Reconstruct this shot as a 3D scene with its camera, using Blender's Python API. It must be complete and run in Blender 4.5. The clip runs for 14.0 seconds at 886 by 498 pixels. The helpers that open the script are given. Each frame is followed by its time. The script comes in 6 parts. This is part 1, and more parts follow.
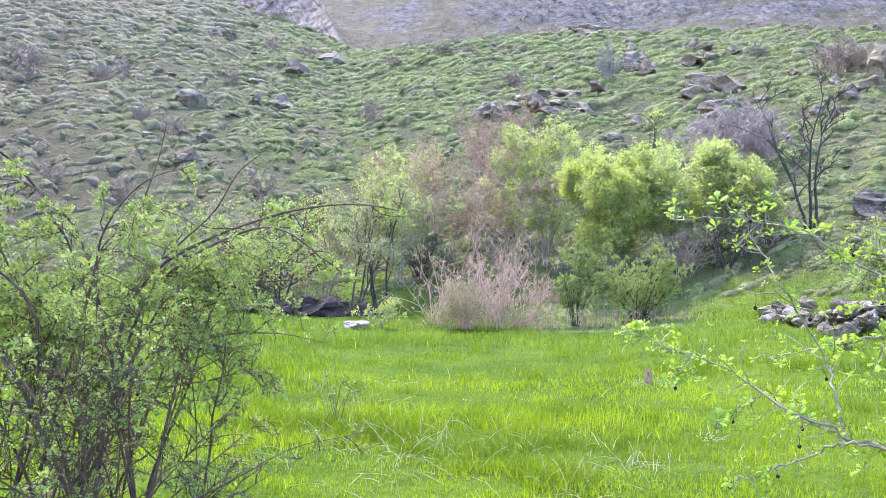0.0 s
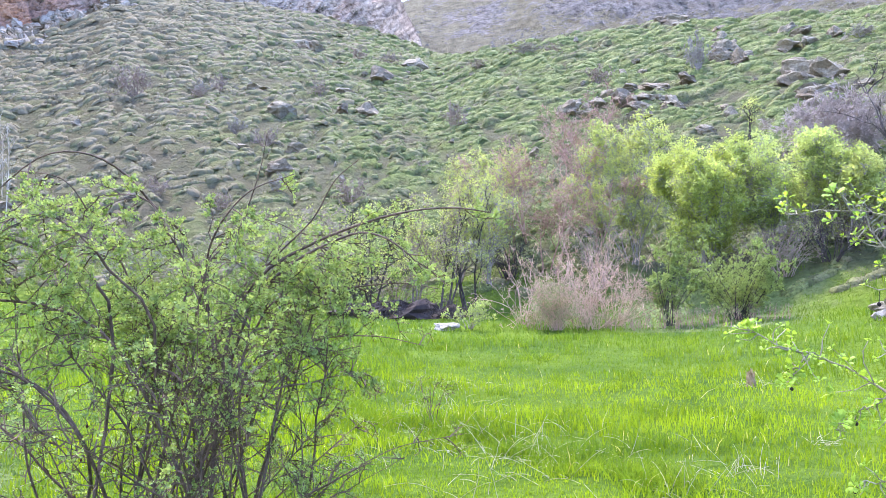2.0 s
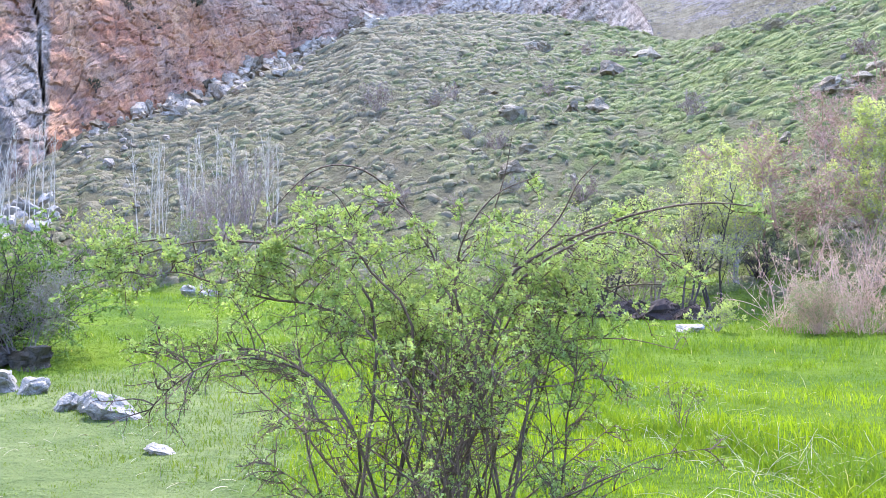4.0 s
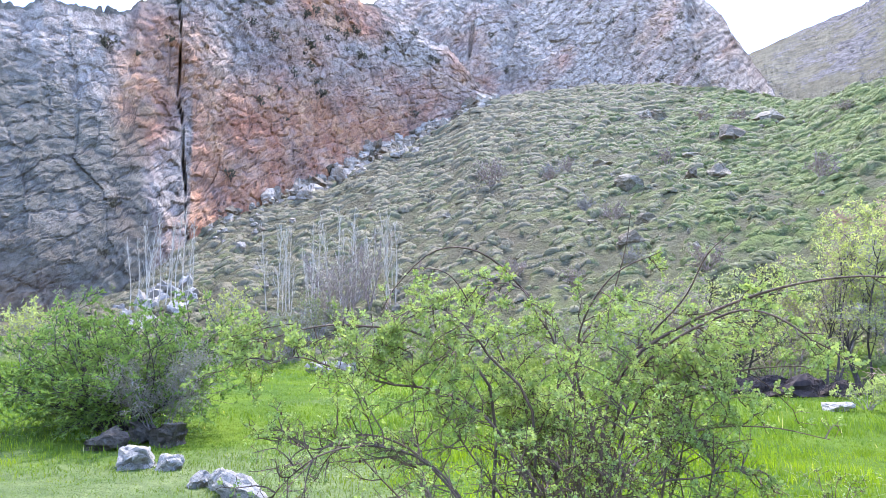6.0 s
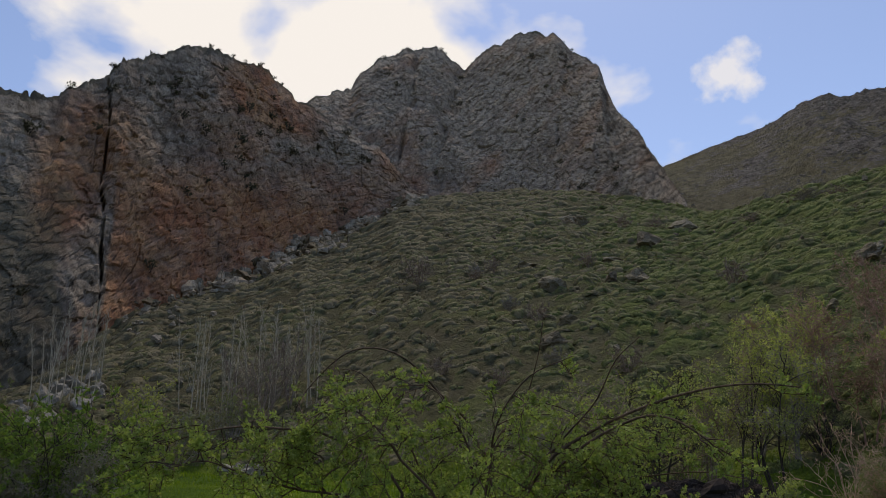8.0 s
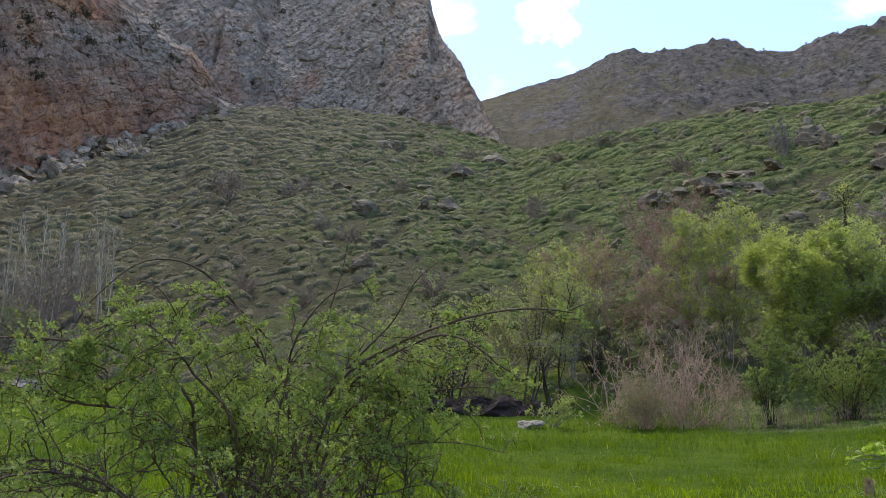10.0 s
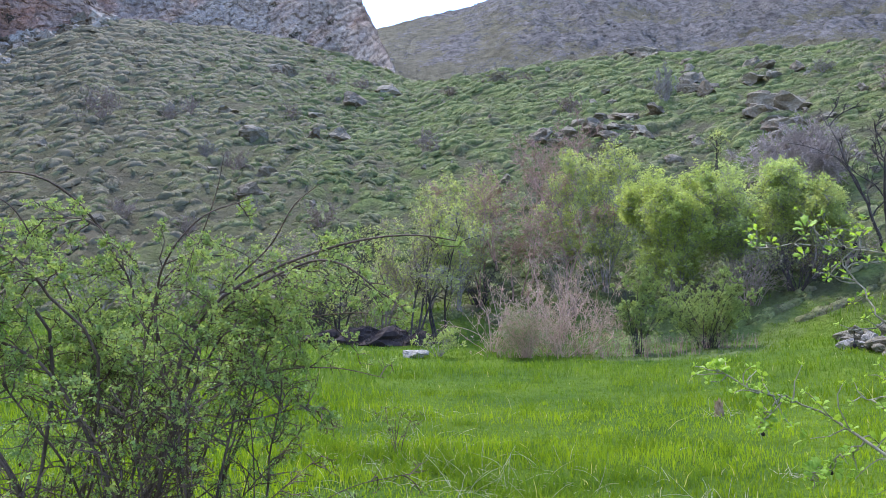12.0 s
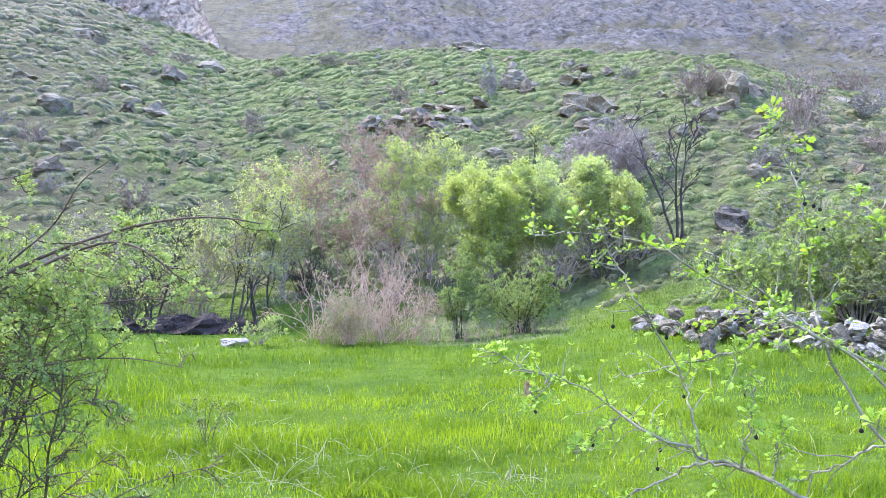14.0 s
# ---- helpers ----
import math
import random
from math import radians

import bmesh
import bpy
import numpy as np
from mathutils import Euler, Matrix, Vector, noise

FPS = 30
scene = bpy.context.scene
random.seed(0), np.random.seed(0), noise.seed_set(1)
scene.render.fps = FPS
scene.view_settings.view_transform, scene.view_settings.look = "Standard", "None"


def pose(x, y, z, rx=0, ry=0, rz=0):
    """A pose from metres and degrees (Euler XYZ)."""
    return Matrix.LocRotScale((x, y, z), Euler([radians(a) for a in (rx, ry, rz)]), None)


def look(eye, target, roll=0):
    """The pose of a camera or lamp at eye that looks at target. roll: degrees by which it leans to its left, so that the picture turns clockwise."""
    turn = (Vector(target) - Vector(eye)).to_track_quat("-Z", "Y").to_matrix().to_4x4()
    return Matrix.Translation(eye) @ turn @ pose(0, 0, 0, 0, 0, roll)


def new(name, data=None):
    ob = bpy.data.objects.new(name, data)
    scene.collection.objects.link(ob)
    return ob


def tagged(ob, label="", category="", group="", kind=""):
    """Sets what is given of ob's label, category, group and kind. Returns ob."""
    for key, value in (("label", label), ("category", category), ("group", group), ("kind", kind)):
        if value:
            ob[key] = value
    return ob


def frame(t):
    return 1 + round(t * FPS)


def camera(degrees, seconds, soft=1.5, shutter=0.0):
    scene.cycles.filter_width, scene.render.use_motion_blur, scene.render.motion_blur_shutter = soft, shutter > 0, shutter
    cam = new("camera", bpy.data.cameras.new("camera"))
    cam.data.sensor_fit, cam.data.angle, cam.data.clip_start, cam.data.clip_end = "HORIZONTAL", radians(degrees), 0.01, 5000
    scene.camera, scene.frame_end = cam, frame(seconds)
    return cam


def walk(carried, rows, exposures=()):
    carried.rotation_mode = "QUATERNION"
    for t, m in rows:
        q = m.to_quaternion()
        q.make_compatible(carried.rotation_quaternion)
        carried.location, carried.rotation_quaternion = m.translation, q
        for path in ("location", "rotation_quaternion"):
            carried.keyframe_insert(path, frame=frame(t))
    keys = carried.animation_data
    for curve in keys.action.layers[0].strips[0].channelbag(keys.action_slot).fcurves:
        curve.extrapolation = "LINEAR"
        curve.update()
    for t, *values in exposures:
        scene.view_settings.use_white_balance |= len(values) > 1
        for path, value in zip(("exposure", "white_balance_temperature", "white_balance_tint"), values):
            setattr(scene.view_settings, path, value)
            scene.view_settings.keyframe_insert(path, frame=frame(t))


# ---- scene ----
cam = camera(62.7, 14.0, soft=0.45)
# seconds, place, pitch, roll, yaw: a person standing at the edge of a meadow and panning
PATH = (
    (0, 0.000, 0.000, 1.600, 2.00, -0.50, 0.00),
    (0.5, 0.002, -0.015, 1.603, 1.94, -0.02, 0.98),
    (1, -0.000, -0.016, 1.602, 2.05, 0.06, 1.24),
    (1.5, -0.014, -0.016, 1.599, 2.35, 0.29, 2.70),
    (2, -0.036, -0.020, 1.601, 2.14, 0.63, 6.86),
    (2.5, -0.061, -0.025, 1.601, 1.92, 1.11, 12.18),
    (3, -0.088, -0.023, 1.604, 1.80, 1.24, 17.24),
    (3.5, -0.111, -0.010, 1.606, 1.98, 1.19, 21.39),
    (5.8, -0.149, 0.053, 1.655, 6.54, 1.20, 34.09),
    (6, -0.152, 0.057, 1.659, 8.35, 1.55, 34.22),
    (6.5, -0.122, 0.049, 1.668, 12.43, 1.62, 34.82),
    (7, -0.100, 0.033, 1.662, 14.77, 1.29, 33.95),
    (7.5, -0.086, 0.029, 1.662, 16.10, 1.16, 31.63),
    (8, -0.083, 0.046, 1.669, 15.87, 1.30, 28.31),
    (8.5, -0.075, 0.053, 1.671, 14.09, 1.46, 23.96),
    (8.7, -0.070, 0.052, 1.669, 13.44, 1.32, 22.10),
    (10.8, -0.026, 0.039, 1.645, 7.47, 0.09, 8.98),
    (11, -0.021, 0.047, 1.643, 7.04, -0.15, 7.86),
    (11.5, -0.010, 0.080, 1.633, 5.70, -0.13, 5.76),
    (12, -0.002, 0.105, 1.621, 4.15, 0.23, 4.61),
    (12.5, 0.014, 0.122, 1.612, 2.69, 0.34, 2.55),
    (13, 0.044, 0.135, 1.612, 2.46, 0.08, -1.60),
    (13.5, 0.074, 0.131, 1.612, 2.32, 0.03, -5.51),
    (14, 0.093, 0.128, 1.615, 3.07, 0.17, -8.87),
)
EXPOSURE = ((0.0, 1.08), (3.7, 1.18), (6.0, 1.1), (6.5, 0.4), (7.0, -1.02), (7.5, -2.0), (8.0, -1.83), (8.7, -1.42),
            (10.8, -0.44), (11.5, -0.24), (12.0, 0.2), (12.5, 0.72), (13.0, 1.1), (13.5, 1.14), (14.0, 1.02))
SHADE_T, SHADE_K, SHADE_TINT = (0.0, 6.2, 7.0, 7.5, 8.7, 10.8, 11.5, 12.0, 12.5, 14.0), (6300, 6200, 6500, 8000, 8400, 6700, 6400, 6150, 6150, 6050), (25, 21, 16, 12, 13, 14, 15, 18, 22, 21)
walk(cam, [(t, pose(x, y, z, 90 + p, r, w)) for t, x, y, z, p, r, w in PATH], [(t, e, float(np.interp(t, SHADE_T, SHADE_K)), float(np.interp(t, SHADE_T, SHADE_TINT))) for t, e in EXPOSURE])

# ---- sky and sun: the sun stands ahead, high over the peak ----
SUN_AZ, SUN_EL = 20.0, 62.0
world = bpy.data.worlds.new("sky")
scene.world = world
world.use_nodes = True
wn, wl = world.node_tree.nodes, world.node_tree.links
wn.clear()
sky = wn.new("ShaderNodeTexSky")
sky.sky_type = "NISHITA"
sky.sun_disc = False
sky.sun_elevation, sky.sun_rotation = radians(SUN_EL), radians(-SUN_AZ)
sky.altitude, sky.air_density, sky.dust_density = 1200, 1.0, 1.2
coord = wn.new("ShaderNodeTexCoord")
sep = wn.new("ShaderNodeSeparateXYZ")
wl.new(coord.outputs["Generated"], sep.inputs[0])
up = wn.new("ShaderNodeMath"); up.operation = "ADD"; up.inputs[1].default_value = 0.35
wl.new(sep.outputs["Z"], up.inputs[0])
flat = wn.new("ShaderNodeVectorMath"); flat.operation = "DIVIDE"
comb = wn.new("ShaderNodeCombineXYZ")
for k in range(3):
    wl.new(up.outputs[0], comb.inputs[k])
wl.new(coord.outputs["Generated"], flat.inputs[0])
wl.new(comb.outputs[0], flat.inputs[1])
shift = wn.new("ShaderNodeMapping")
shift.inputs["Location"].default_value = (0.6, 0.35, 0.0)
wl.new(flat.outputs[0], shift.inputs[0])
puff = wn.new("ShaderNodeTexNoise")
puff.inputs["Scale"].default_value, puff.inputs["Detail"].default_value = 2.6, 8.0
puff.inputs["Roughness"].default_value, puff.inputs["Distortion"].default_value = 0.52, 0.15
wl.new(shift.outputs[0], puff.inputs["Vector"])
cover = wn.new("ShaderNodeMapRange")
cover.inputs["From Min"].default_value, cover.inputs["From Max"].default_value = 0.50, 0.60
# heavier cloud over the cliffs than over the valley head
bank = wn.new("ShaderNodeMapRange")
bank.inputs["From Min"].default_value, bank.inputs["From Max"].default_value = -0.26, -0.09
bank.inputs["To Min"].default_value, bank.inputs["To Max"].default_value = 0.04, -0.07
wl.new(sep.outputs["X"], bank.inputs["Value"])
thick = wn.new("ShaderNodeMath"); thick.operation = "ADD"
wl.new(puff.outputs["Fac"], thick.inputs[0])
wl.new(bank.outputs[0], thick.inputs[1])
# one small cloud that stands alone in the gap
lone = wn.new("ShaderNodeVectorMath"); lone.operation = "DISTANCE"
CLOUD_AZ, CLOUD_EL = 4.2, 27.0
lone.inputs[1].default_value = (-math.sin(radians(CLOUD_AZ)) * math.cos(radians(CLOUD_EL)), math.cos(radians(CLOUD_AZ)) * math.cos(radians(CLOUD_EL)), math.sin(radians(CLOUD_EL)))
ragged = wn.new("ShaderNodeTexNoise")
ragged.inputs["Scale"].default_value, ragged.inputs["Detail"].default_value = 26.0, 5.0
wl.new(coord.outputs["Generated"], ragged.inputs["Vector"])
wl.new(coord.outputs["Generated"], lone.inputs[0])
reach = wn.new("ShaderNodeMath"); reach.operation = "MULTIPLY_ADD"
reach.inputs[1].default_value, reach.inputs[2].default_value = 0.11, -0.042
wl.new(ragged.outputs["Fac"], reach.inputs[0])
edge = wn.new("ShaderNodeMath"); edge.operation = "SUBTRACT"
wl.new(reach.outputs[0], edge.inputs[0])
wl.new(lone.outputs["Value"], edge.inputs[1])
small = wn.new("ShaderNodeMapRange")
small.inputs["From Min"].default_value, small.inputs["From Max"].default_value = -0.025, 0.0
small.inputs["To Max"].default_value = 0.75
wl.new(edge.outputs[0], small.inputs["Value"])
wl.new(thick.outputs[0], cover.inputs["Value"])
both = wn.new("ShaderNodeMath"); both.operation = "MAXIMUM"
wl.new(cover.outputs[0], both.inputs[0])
wl.new(small.outputs[0], both.inputs[1])
blend = wn.new("ShaderNodeMix"); blend.data_type = "RGBA"
wl.new(both.outputs[0], blend.inputs["Factor"])
tint = wn.new("ShaderNodeMix"); tint.data_type, tint.blend_type = "RGBA", "MULTIPLY"
tint.inputs["Factor"].default_value = 1.0
tint.inputs["B"].default_value = (4.5, 5.1, 6.2, 1)
wl.new(sky.outputs[0], tint.inputs["A"])
wl.new(tint.outputs["Result"], blend.inputs["A"])
blend.inputs["B"].default_value = (28.0, 30.0, 33.5, 1)
back = wn.new("ShaderNodeBackground"); back.inputs["Strength"].default_value = 0.105
wl.new(blend.outputs["Result"], back.inputs["Color"])
wo = wn.new("ShaderNodeOutputWorld")
wl.new(back.outputs[0], wo.inputs[0])

sun_data = bpy.data.lights.new("sun", "SUN")
sun_data.energy, sun_data.angle, sun_data.color = 5.0, radians(1.0), (1.0, 0.94, 0.84)
sun = new("sun", sun_data)
sun_dir = Vector((-math.sin(radians(SUN_AZ)) * math.cos(radians(SUN_EL)), math.cos(radians(SUN_AZ)) * math.cos(radians(SUN_EL)), math.sin(radians(SUN_EL))))
sun.matrix_world = look(sun_dir * 300, (0, 0, 0))

# ---- noise, meshes and growth ----
def hashed(i, j, k, seed):
    n = (i.astype(np.int64) * 374761393 + j.astype(np.int64) * 668265263 + k.astype(np.int64) * 1440670441 + seed * 974711) & 0xFFFFFFFF
    n = ((n ^ (n >> 13)) * 1274126177) & 0xFFFFFFFF
    return ((n ^ (n >> 16)) & 0xFFFFFF) / 16777215.0


def value_noise(p, seed=0):
    """Smooth noise, -1 to 1, at rows of 3D points."""
    q = np.floor(p)
    f = p - q
    f = f * f * f * (f * (f * 6 - 15) + 10)
    q = q.astype(np.int64)
    out = np.zeros(len(p))
    for dx in (0, 1):
        for dy in (0, 1):
            for dz in (0, 1):
                w = (f[:, 0] if dx else 1 - f[:, 0]) * (f[:, 1] if dy else 1 - f[:, 1]) * (f[:, 2] if dz else 1 - f[:, 2])
                out += w * hashed(q[:, 0] + dx, q[:, 1] + dy, q[:, 2] + dz, seed)
    return out * 2 - 1


def fbm(p, octaves=4, seed=0, gain=0.5, ridged=False):
    out, amp, total = np.zeros(len(p)), 1.0, 0.0
    for o in range(octaves):
        n = value_noise(p * 2.03 ** o + 17.3 * o, seed + o)
        out += amp * ((1 - 2 * np.abs(n)) if ridged else n)
        total += amp
        amp *= gain
    return out / total


def cells(p, seed=0):
    """Distances to the nearest and second nearest scattered point, and a random value for the nearest one."""
    q = np.floor(p).astype(np.int64)
    f1, f2, tone = np.full(len(p), 9.0), np.full(len(p), 9.0), np.zeros(len(p))
    for dx in (-1, 0, 1):
        for dy in (-1, 0, 1):
            for dz in (-1, 0, 1):
                i, j, k = q[:, 0] + dx, q[:, 1] + dy, q[:, 2] + dz
                c = np.stack([i + hashed(i, j, k, seed), j + hashed(i, j, k, seed + 1), k + hashed(i, j, k, seed + 2)], 1)
                d = np.linalg.norm(c - p, axis=1)
                near = d < f1
                f2 = np.where(near, f1, np.minimum(f2, d))
                tone = np.where(near, hashed(i, j, k, seed + 3), tone)
                f1 = np.where(near, d, f1)
    return f1, f2, tone


def facets(p, seed=0):
    """Broken rock: for each row of points the height of a randomly tilted plane in its cell, and how near a joint it lies."""
    q = np.floor(p).astype(np.int64)
    f1, f2, high = np.full(len(p), 9.0), np.full(len(p), 9.0), np.zeros(len(p))
    for dx in (-1, 0, 1):
        for dy in (-1, 0, 1):
            for dz in (-1, 0, 1):
                i, j, k = q[:, 0] + dx, q[:, 1] + dy, q[:, 2] + dz
                c = np.stack([i + hashed(i, j, k, seed), j + hashed(i, j, k, seed + 1), k + hashed(i, j, k, seed + 2)], 1)
                off = p - c
                d = np.linalg.norm(off, axis=1)
                near = d < f1
                plane = sum(off[:, a] * (2 * hashed(i, j, k, seed + 4 + a) - 1) for a in range(3)) + 0.6 * (hashed(i, j, k, seed + 3) - 0.5)
                f2 = np.where(near, f1, np.minimum(f2, d))
                high = np.where(near, plane, high)
                f1 = np.where(near, d, f1)
    return high, f2 - f1


def step(x, a, b):
    s = np.clip((x - a) / (b - a), 0, 1)
    return s * s * (3 - 2 * s)


def mesh_of(name, verts, faces, material=None, smooth=False):
    """A mesh from an array of points and a list of arrays of triangles or quads."""
    me = bpy.data.meshes.new(name)
    faces = [np.asarray(f) for f in faces if len(f)]
    loops = np.concatenate([f.ravel() for f in faces])
    sizes = np.concatenate([np.full(len(f), f.shape[1]) for f in faces])
    me.vertices.add(len(verts))
    me.vertices.foreach_set("co", np.asarray(verts, np.float32).ravel())
    me.loops.add(len(loops))
    me.loops.foreach_set("vertex_index", loops.astype(np.int32))
    me.polygons.add(len(sizes))
    me.polygons.foreach_set("loop_start", np.concatenate([[0], np.cumsum(sizes)[:-1]]).astype(np.int32))
    me.polygons.foreach_set("use_smooth", np.full(len(sizes), smooth))
    me.update(calc_edges=True)
    if material:
        me.materials.append(material)
    return me


def attribute(me, name, values):
    me.attributes.new(name, "FLOAT", "POINT").data.foreach_set("value", np.asarray(values, np.float32))


def part(name, me, parent, label=""):
    """A mesh object under a thing or a part."""
    ob = new(name, me)
    ob.parent = parent
    return tagged(ob, label)


def thing(name, place, label, category, group="", turn=0.0, scale=1.0):
    ob = new(name)
    ob.empty_display_size = 0.2
    ob.matrix_world = pose(*place, 0, 0, turn) @ Matrix.Diagonal((scale, scale, scale, 1))
    return tagged(ob, label, category, group)


def unit(v):
    return v / (np.linalg.norm(v, axis=-1, keepdims=True) + 1e-9)


def tubes(paths, ra, rb, sides=4):
    """Tapered tubes along paths (N, S, 3): points and quads. ra, rb: radius at the start and end, a number or one for each."""
    n, s, _ = paths.shape
    tang = unit(np.gradient(paths, axis=1))
    ref = np.array([0.36, 0.48, 0.8])
    e1 = unit(np.cross(tang, np.broadcast_to(ref, tang.shape)))
    e2 = np.cross(tang, e1)
    u = np.linspace(0, 1, s)[None, :]
    rad = np.broadcast_to(np.asarray(ra, float).reshape(-1, 1), (n, 1)) * (1 - u) + np.broadcast_to(np.asarray(rb, float).reshape(-1, 1), (n, 1)) * u
    ang = np.arange(sides) * 2 * np.pi / sides
    ring = paths[:, :, None] + rad[:, :, None, None] * (np.cos(ang)[:, None] * e1[:, :, None] + np.sin(ang)[:, None] * e2[:, :, None])
    idx = np.arange(n * s * sides).reshape(n, s, sides)
    a, b = idx[:, :-1], idx[:, 1:]
    quads = np.stack([a, np.roll(a, -1, 2), np.roll(b, -1, 2), b], -1).reshape(-1, 4)
    return ring.reshape(-1, 3), quads


def joined(pieces):
    """Several (points, faces) as one."""
    verts, faces, at = [], [], 0
    for v, f in pieces:
        verts.append(v)
        faces.append(f + at)
        at += len(v)
    return np.concatenate(verts), faces


def resample(points, n):
    """A smooth run of n points through a few."""
    p = np.asarray(points, float)
    t = np.arange(len(p))
    s = np.linspace(0, len(p) - 1, n)
    pad = np.vstack([2 * p[0] - p[1], p, 2 * p[-1] - p[-2]])
    i = np.minimum(s.astype(int), len(p) - 2)
    f = (s - i)[:, None]
    p0, p1, p2, p3 = pad[i], pad[i + 1], pad[i + 2], pad[i + 3]
    return 0.5 * (2 * p1 + (p2 - p0) * f + (2 * p0 - 5 * p1 + 4 * p2 - p3) * f ** 2 + (3 * p1 - p0 - 3 * p2 + p3) * f ** 3)


def grow(rng, start, way, length, segs, wander=0.25, droop=0.0):
    """Paths (N, segs + 1, 3) that leave start along way, wander, and bend down by droop."""
    n = len(start)
    out = np.zeros((n, segs + 1, 3))
    out[:, 0] = start
    d = unit(way)
    for k in range(segs):
        d = unit(d + rng.normal(0, wander, (n, 3)) / math.sqrt(segs) * 1.6 + np.array([0, 0, -droop]) / segs)
        out[:, k + 1] = out[:, k] + d * (np.asarray(length).reshape(-1, 1) / segs)
    return out


def offshoots(rng, parents, each, ratio, low=0.25, segs=4, spread=0.9, wander=0.3, droop=0.0, rise=0.25):
    """Side shoots of the paths given: each of them per path, from low of its length upwards."""
    n, s, _ = parents.shape
    size = np.linalg.norm(np.diff(parents, axis=1), axis=2).sum(1)
    which = np.repeat(np.arange(n), each)
    u = low + (1 - low) * rng.random(len(which)) ** 0.85
    x = u * (s - 1)
    i = np.minimum(x.astype(int), s - 2)
    f = (x - i)[:, None]
    start = parents[which, i] * (1 - f) + parents[which, i + 1] * f
    tang = unit(parents[which, i + 1] - parents[which, i])
    side = unit(np.cross(tang, rng.normal(size=(len(which), 3))))
    way = unit(tang * (1 - 0.45 * spread) + side * spread + np.array([0, 0, rise]))
    length = size[which] * ratio * (0.55 + 0.6 * rng.random(len(which))) * (1.15 - 0.6 * u)
    return grow(rng, start, way, length, segs, wander, droop)


def along(rng, paths, count, low=0.2):
    """Points on the paths, and the way that the path goes there."""
    n, s, _ = paths.shape
    which = rng.integers(0, n, count)
    x = (low + (1 - low) * rng.random(count)) * (s - 1)
    i = np.minimum(x.astype(int), s - 2)
    f = (x - i)[:, None]
    return paths[which, i] * (1 - f) + paths[which, i + 1] * f, unit(paths[which, i + 1] - paths[which, i])


def blades(rng, place, way, size, wide=0.34, fold=0.12, simple=False):
    """Folded leaf shapes, two triangles each, from place along way."""
    n = len(place)
    size = np.asarray(size).reshape(-1, 1) * np.ones((n, 1))
    side = unit(np.cross(way, rng.normal(size=(n, 3))))
    nrm = np.cross(side, way)
    v = np.stack([place, place + way * size * 0.5 + side * size * wide + nrm * size * fold, place + way * size,
                  place + way * size * 0.5 - side * size * wide + nrm * size * fold], 1).reshape(-1, 3)
    if simple:
        v = np.stack([place - side * size * wide * 0.8, place + side * size * wide * 0.8, place + way * size], 1).reshape(-1, 3)
        return v, np.arange(3 * n).reshape(-1, 3)
    b = np.arange(n)[:, None] * 4
    return v, np.concatenate([b + [0, 1, 2], b + [0, 2, 3]])

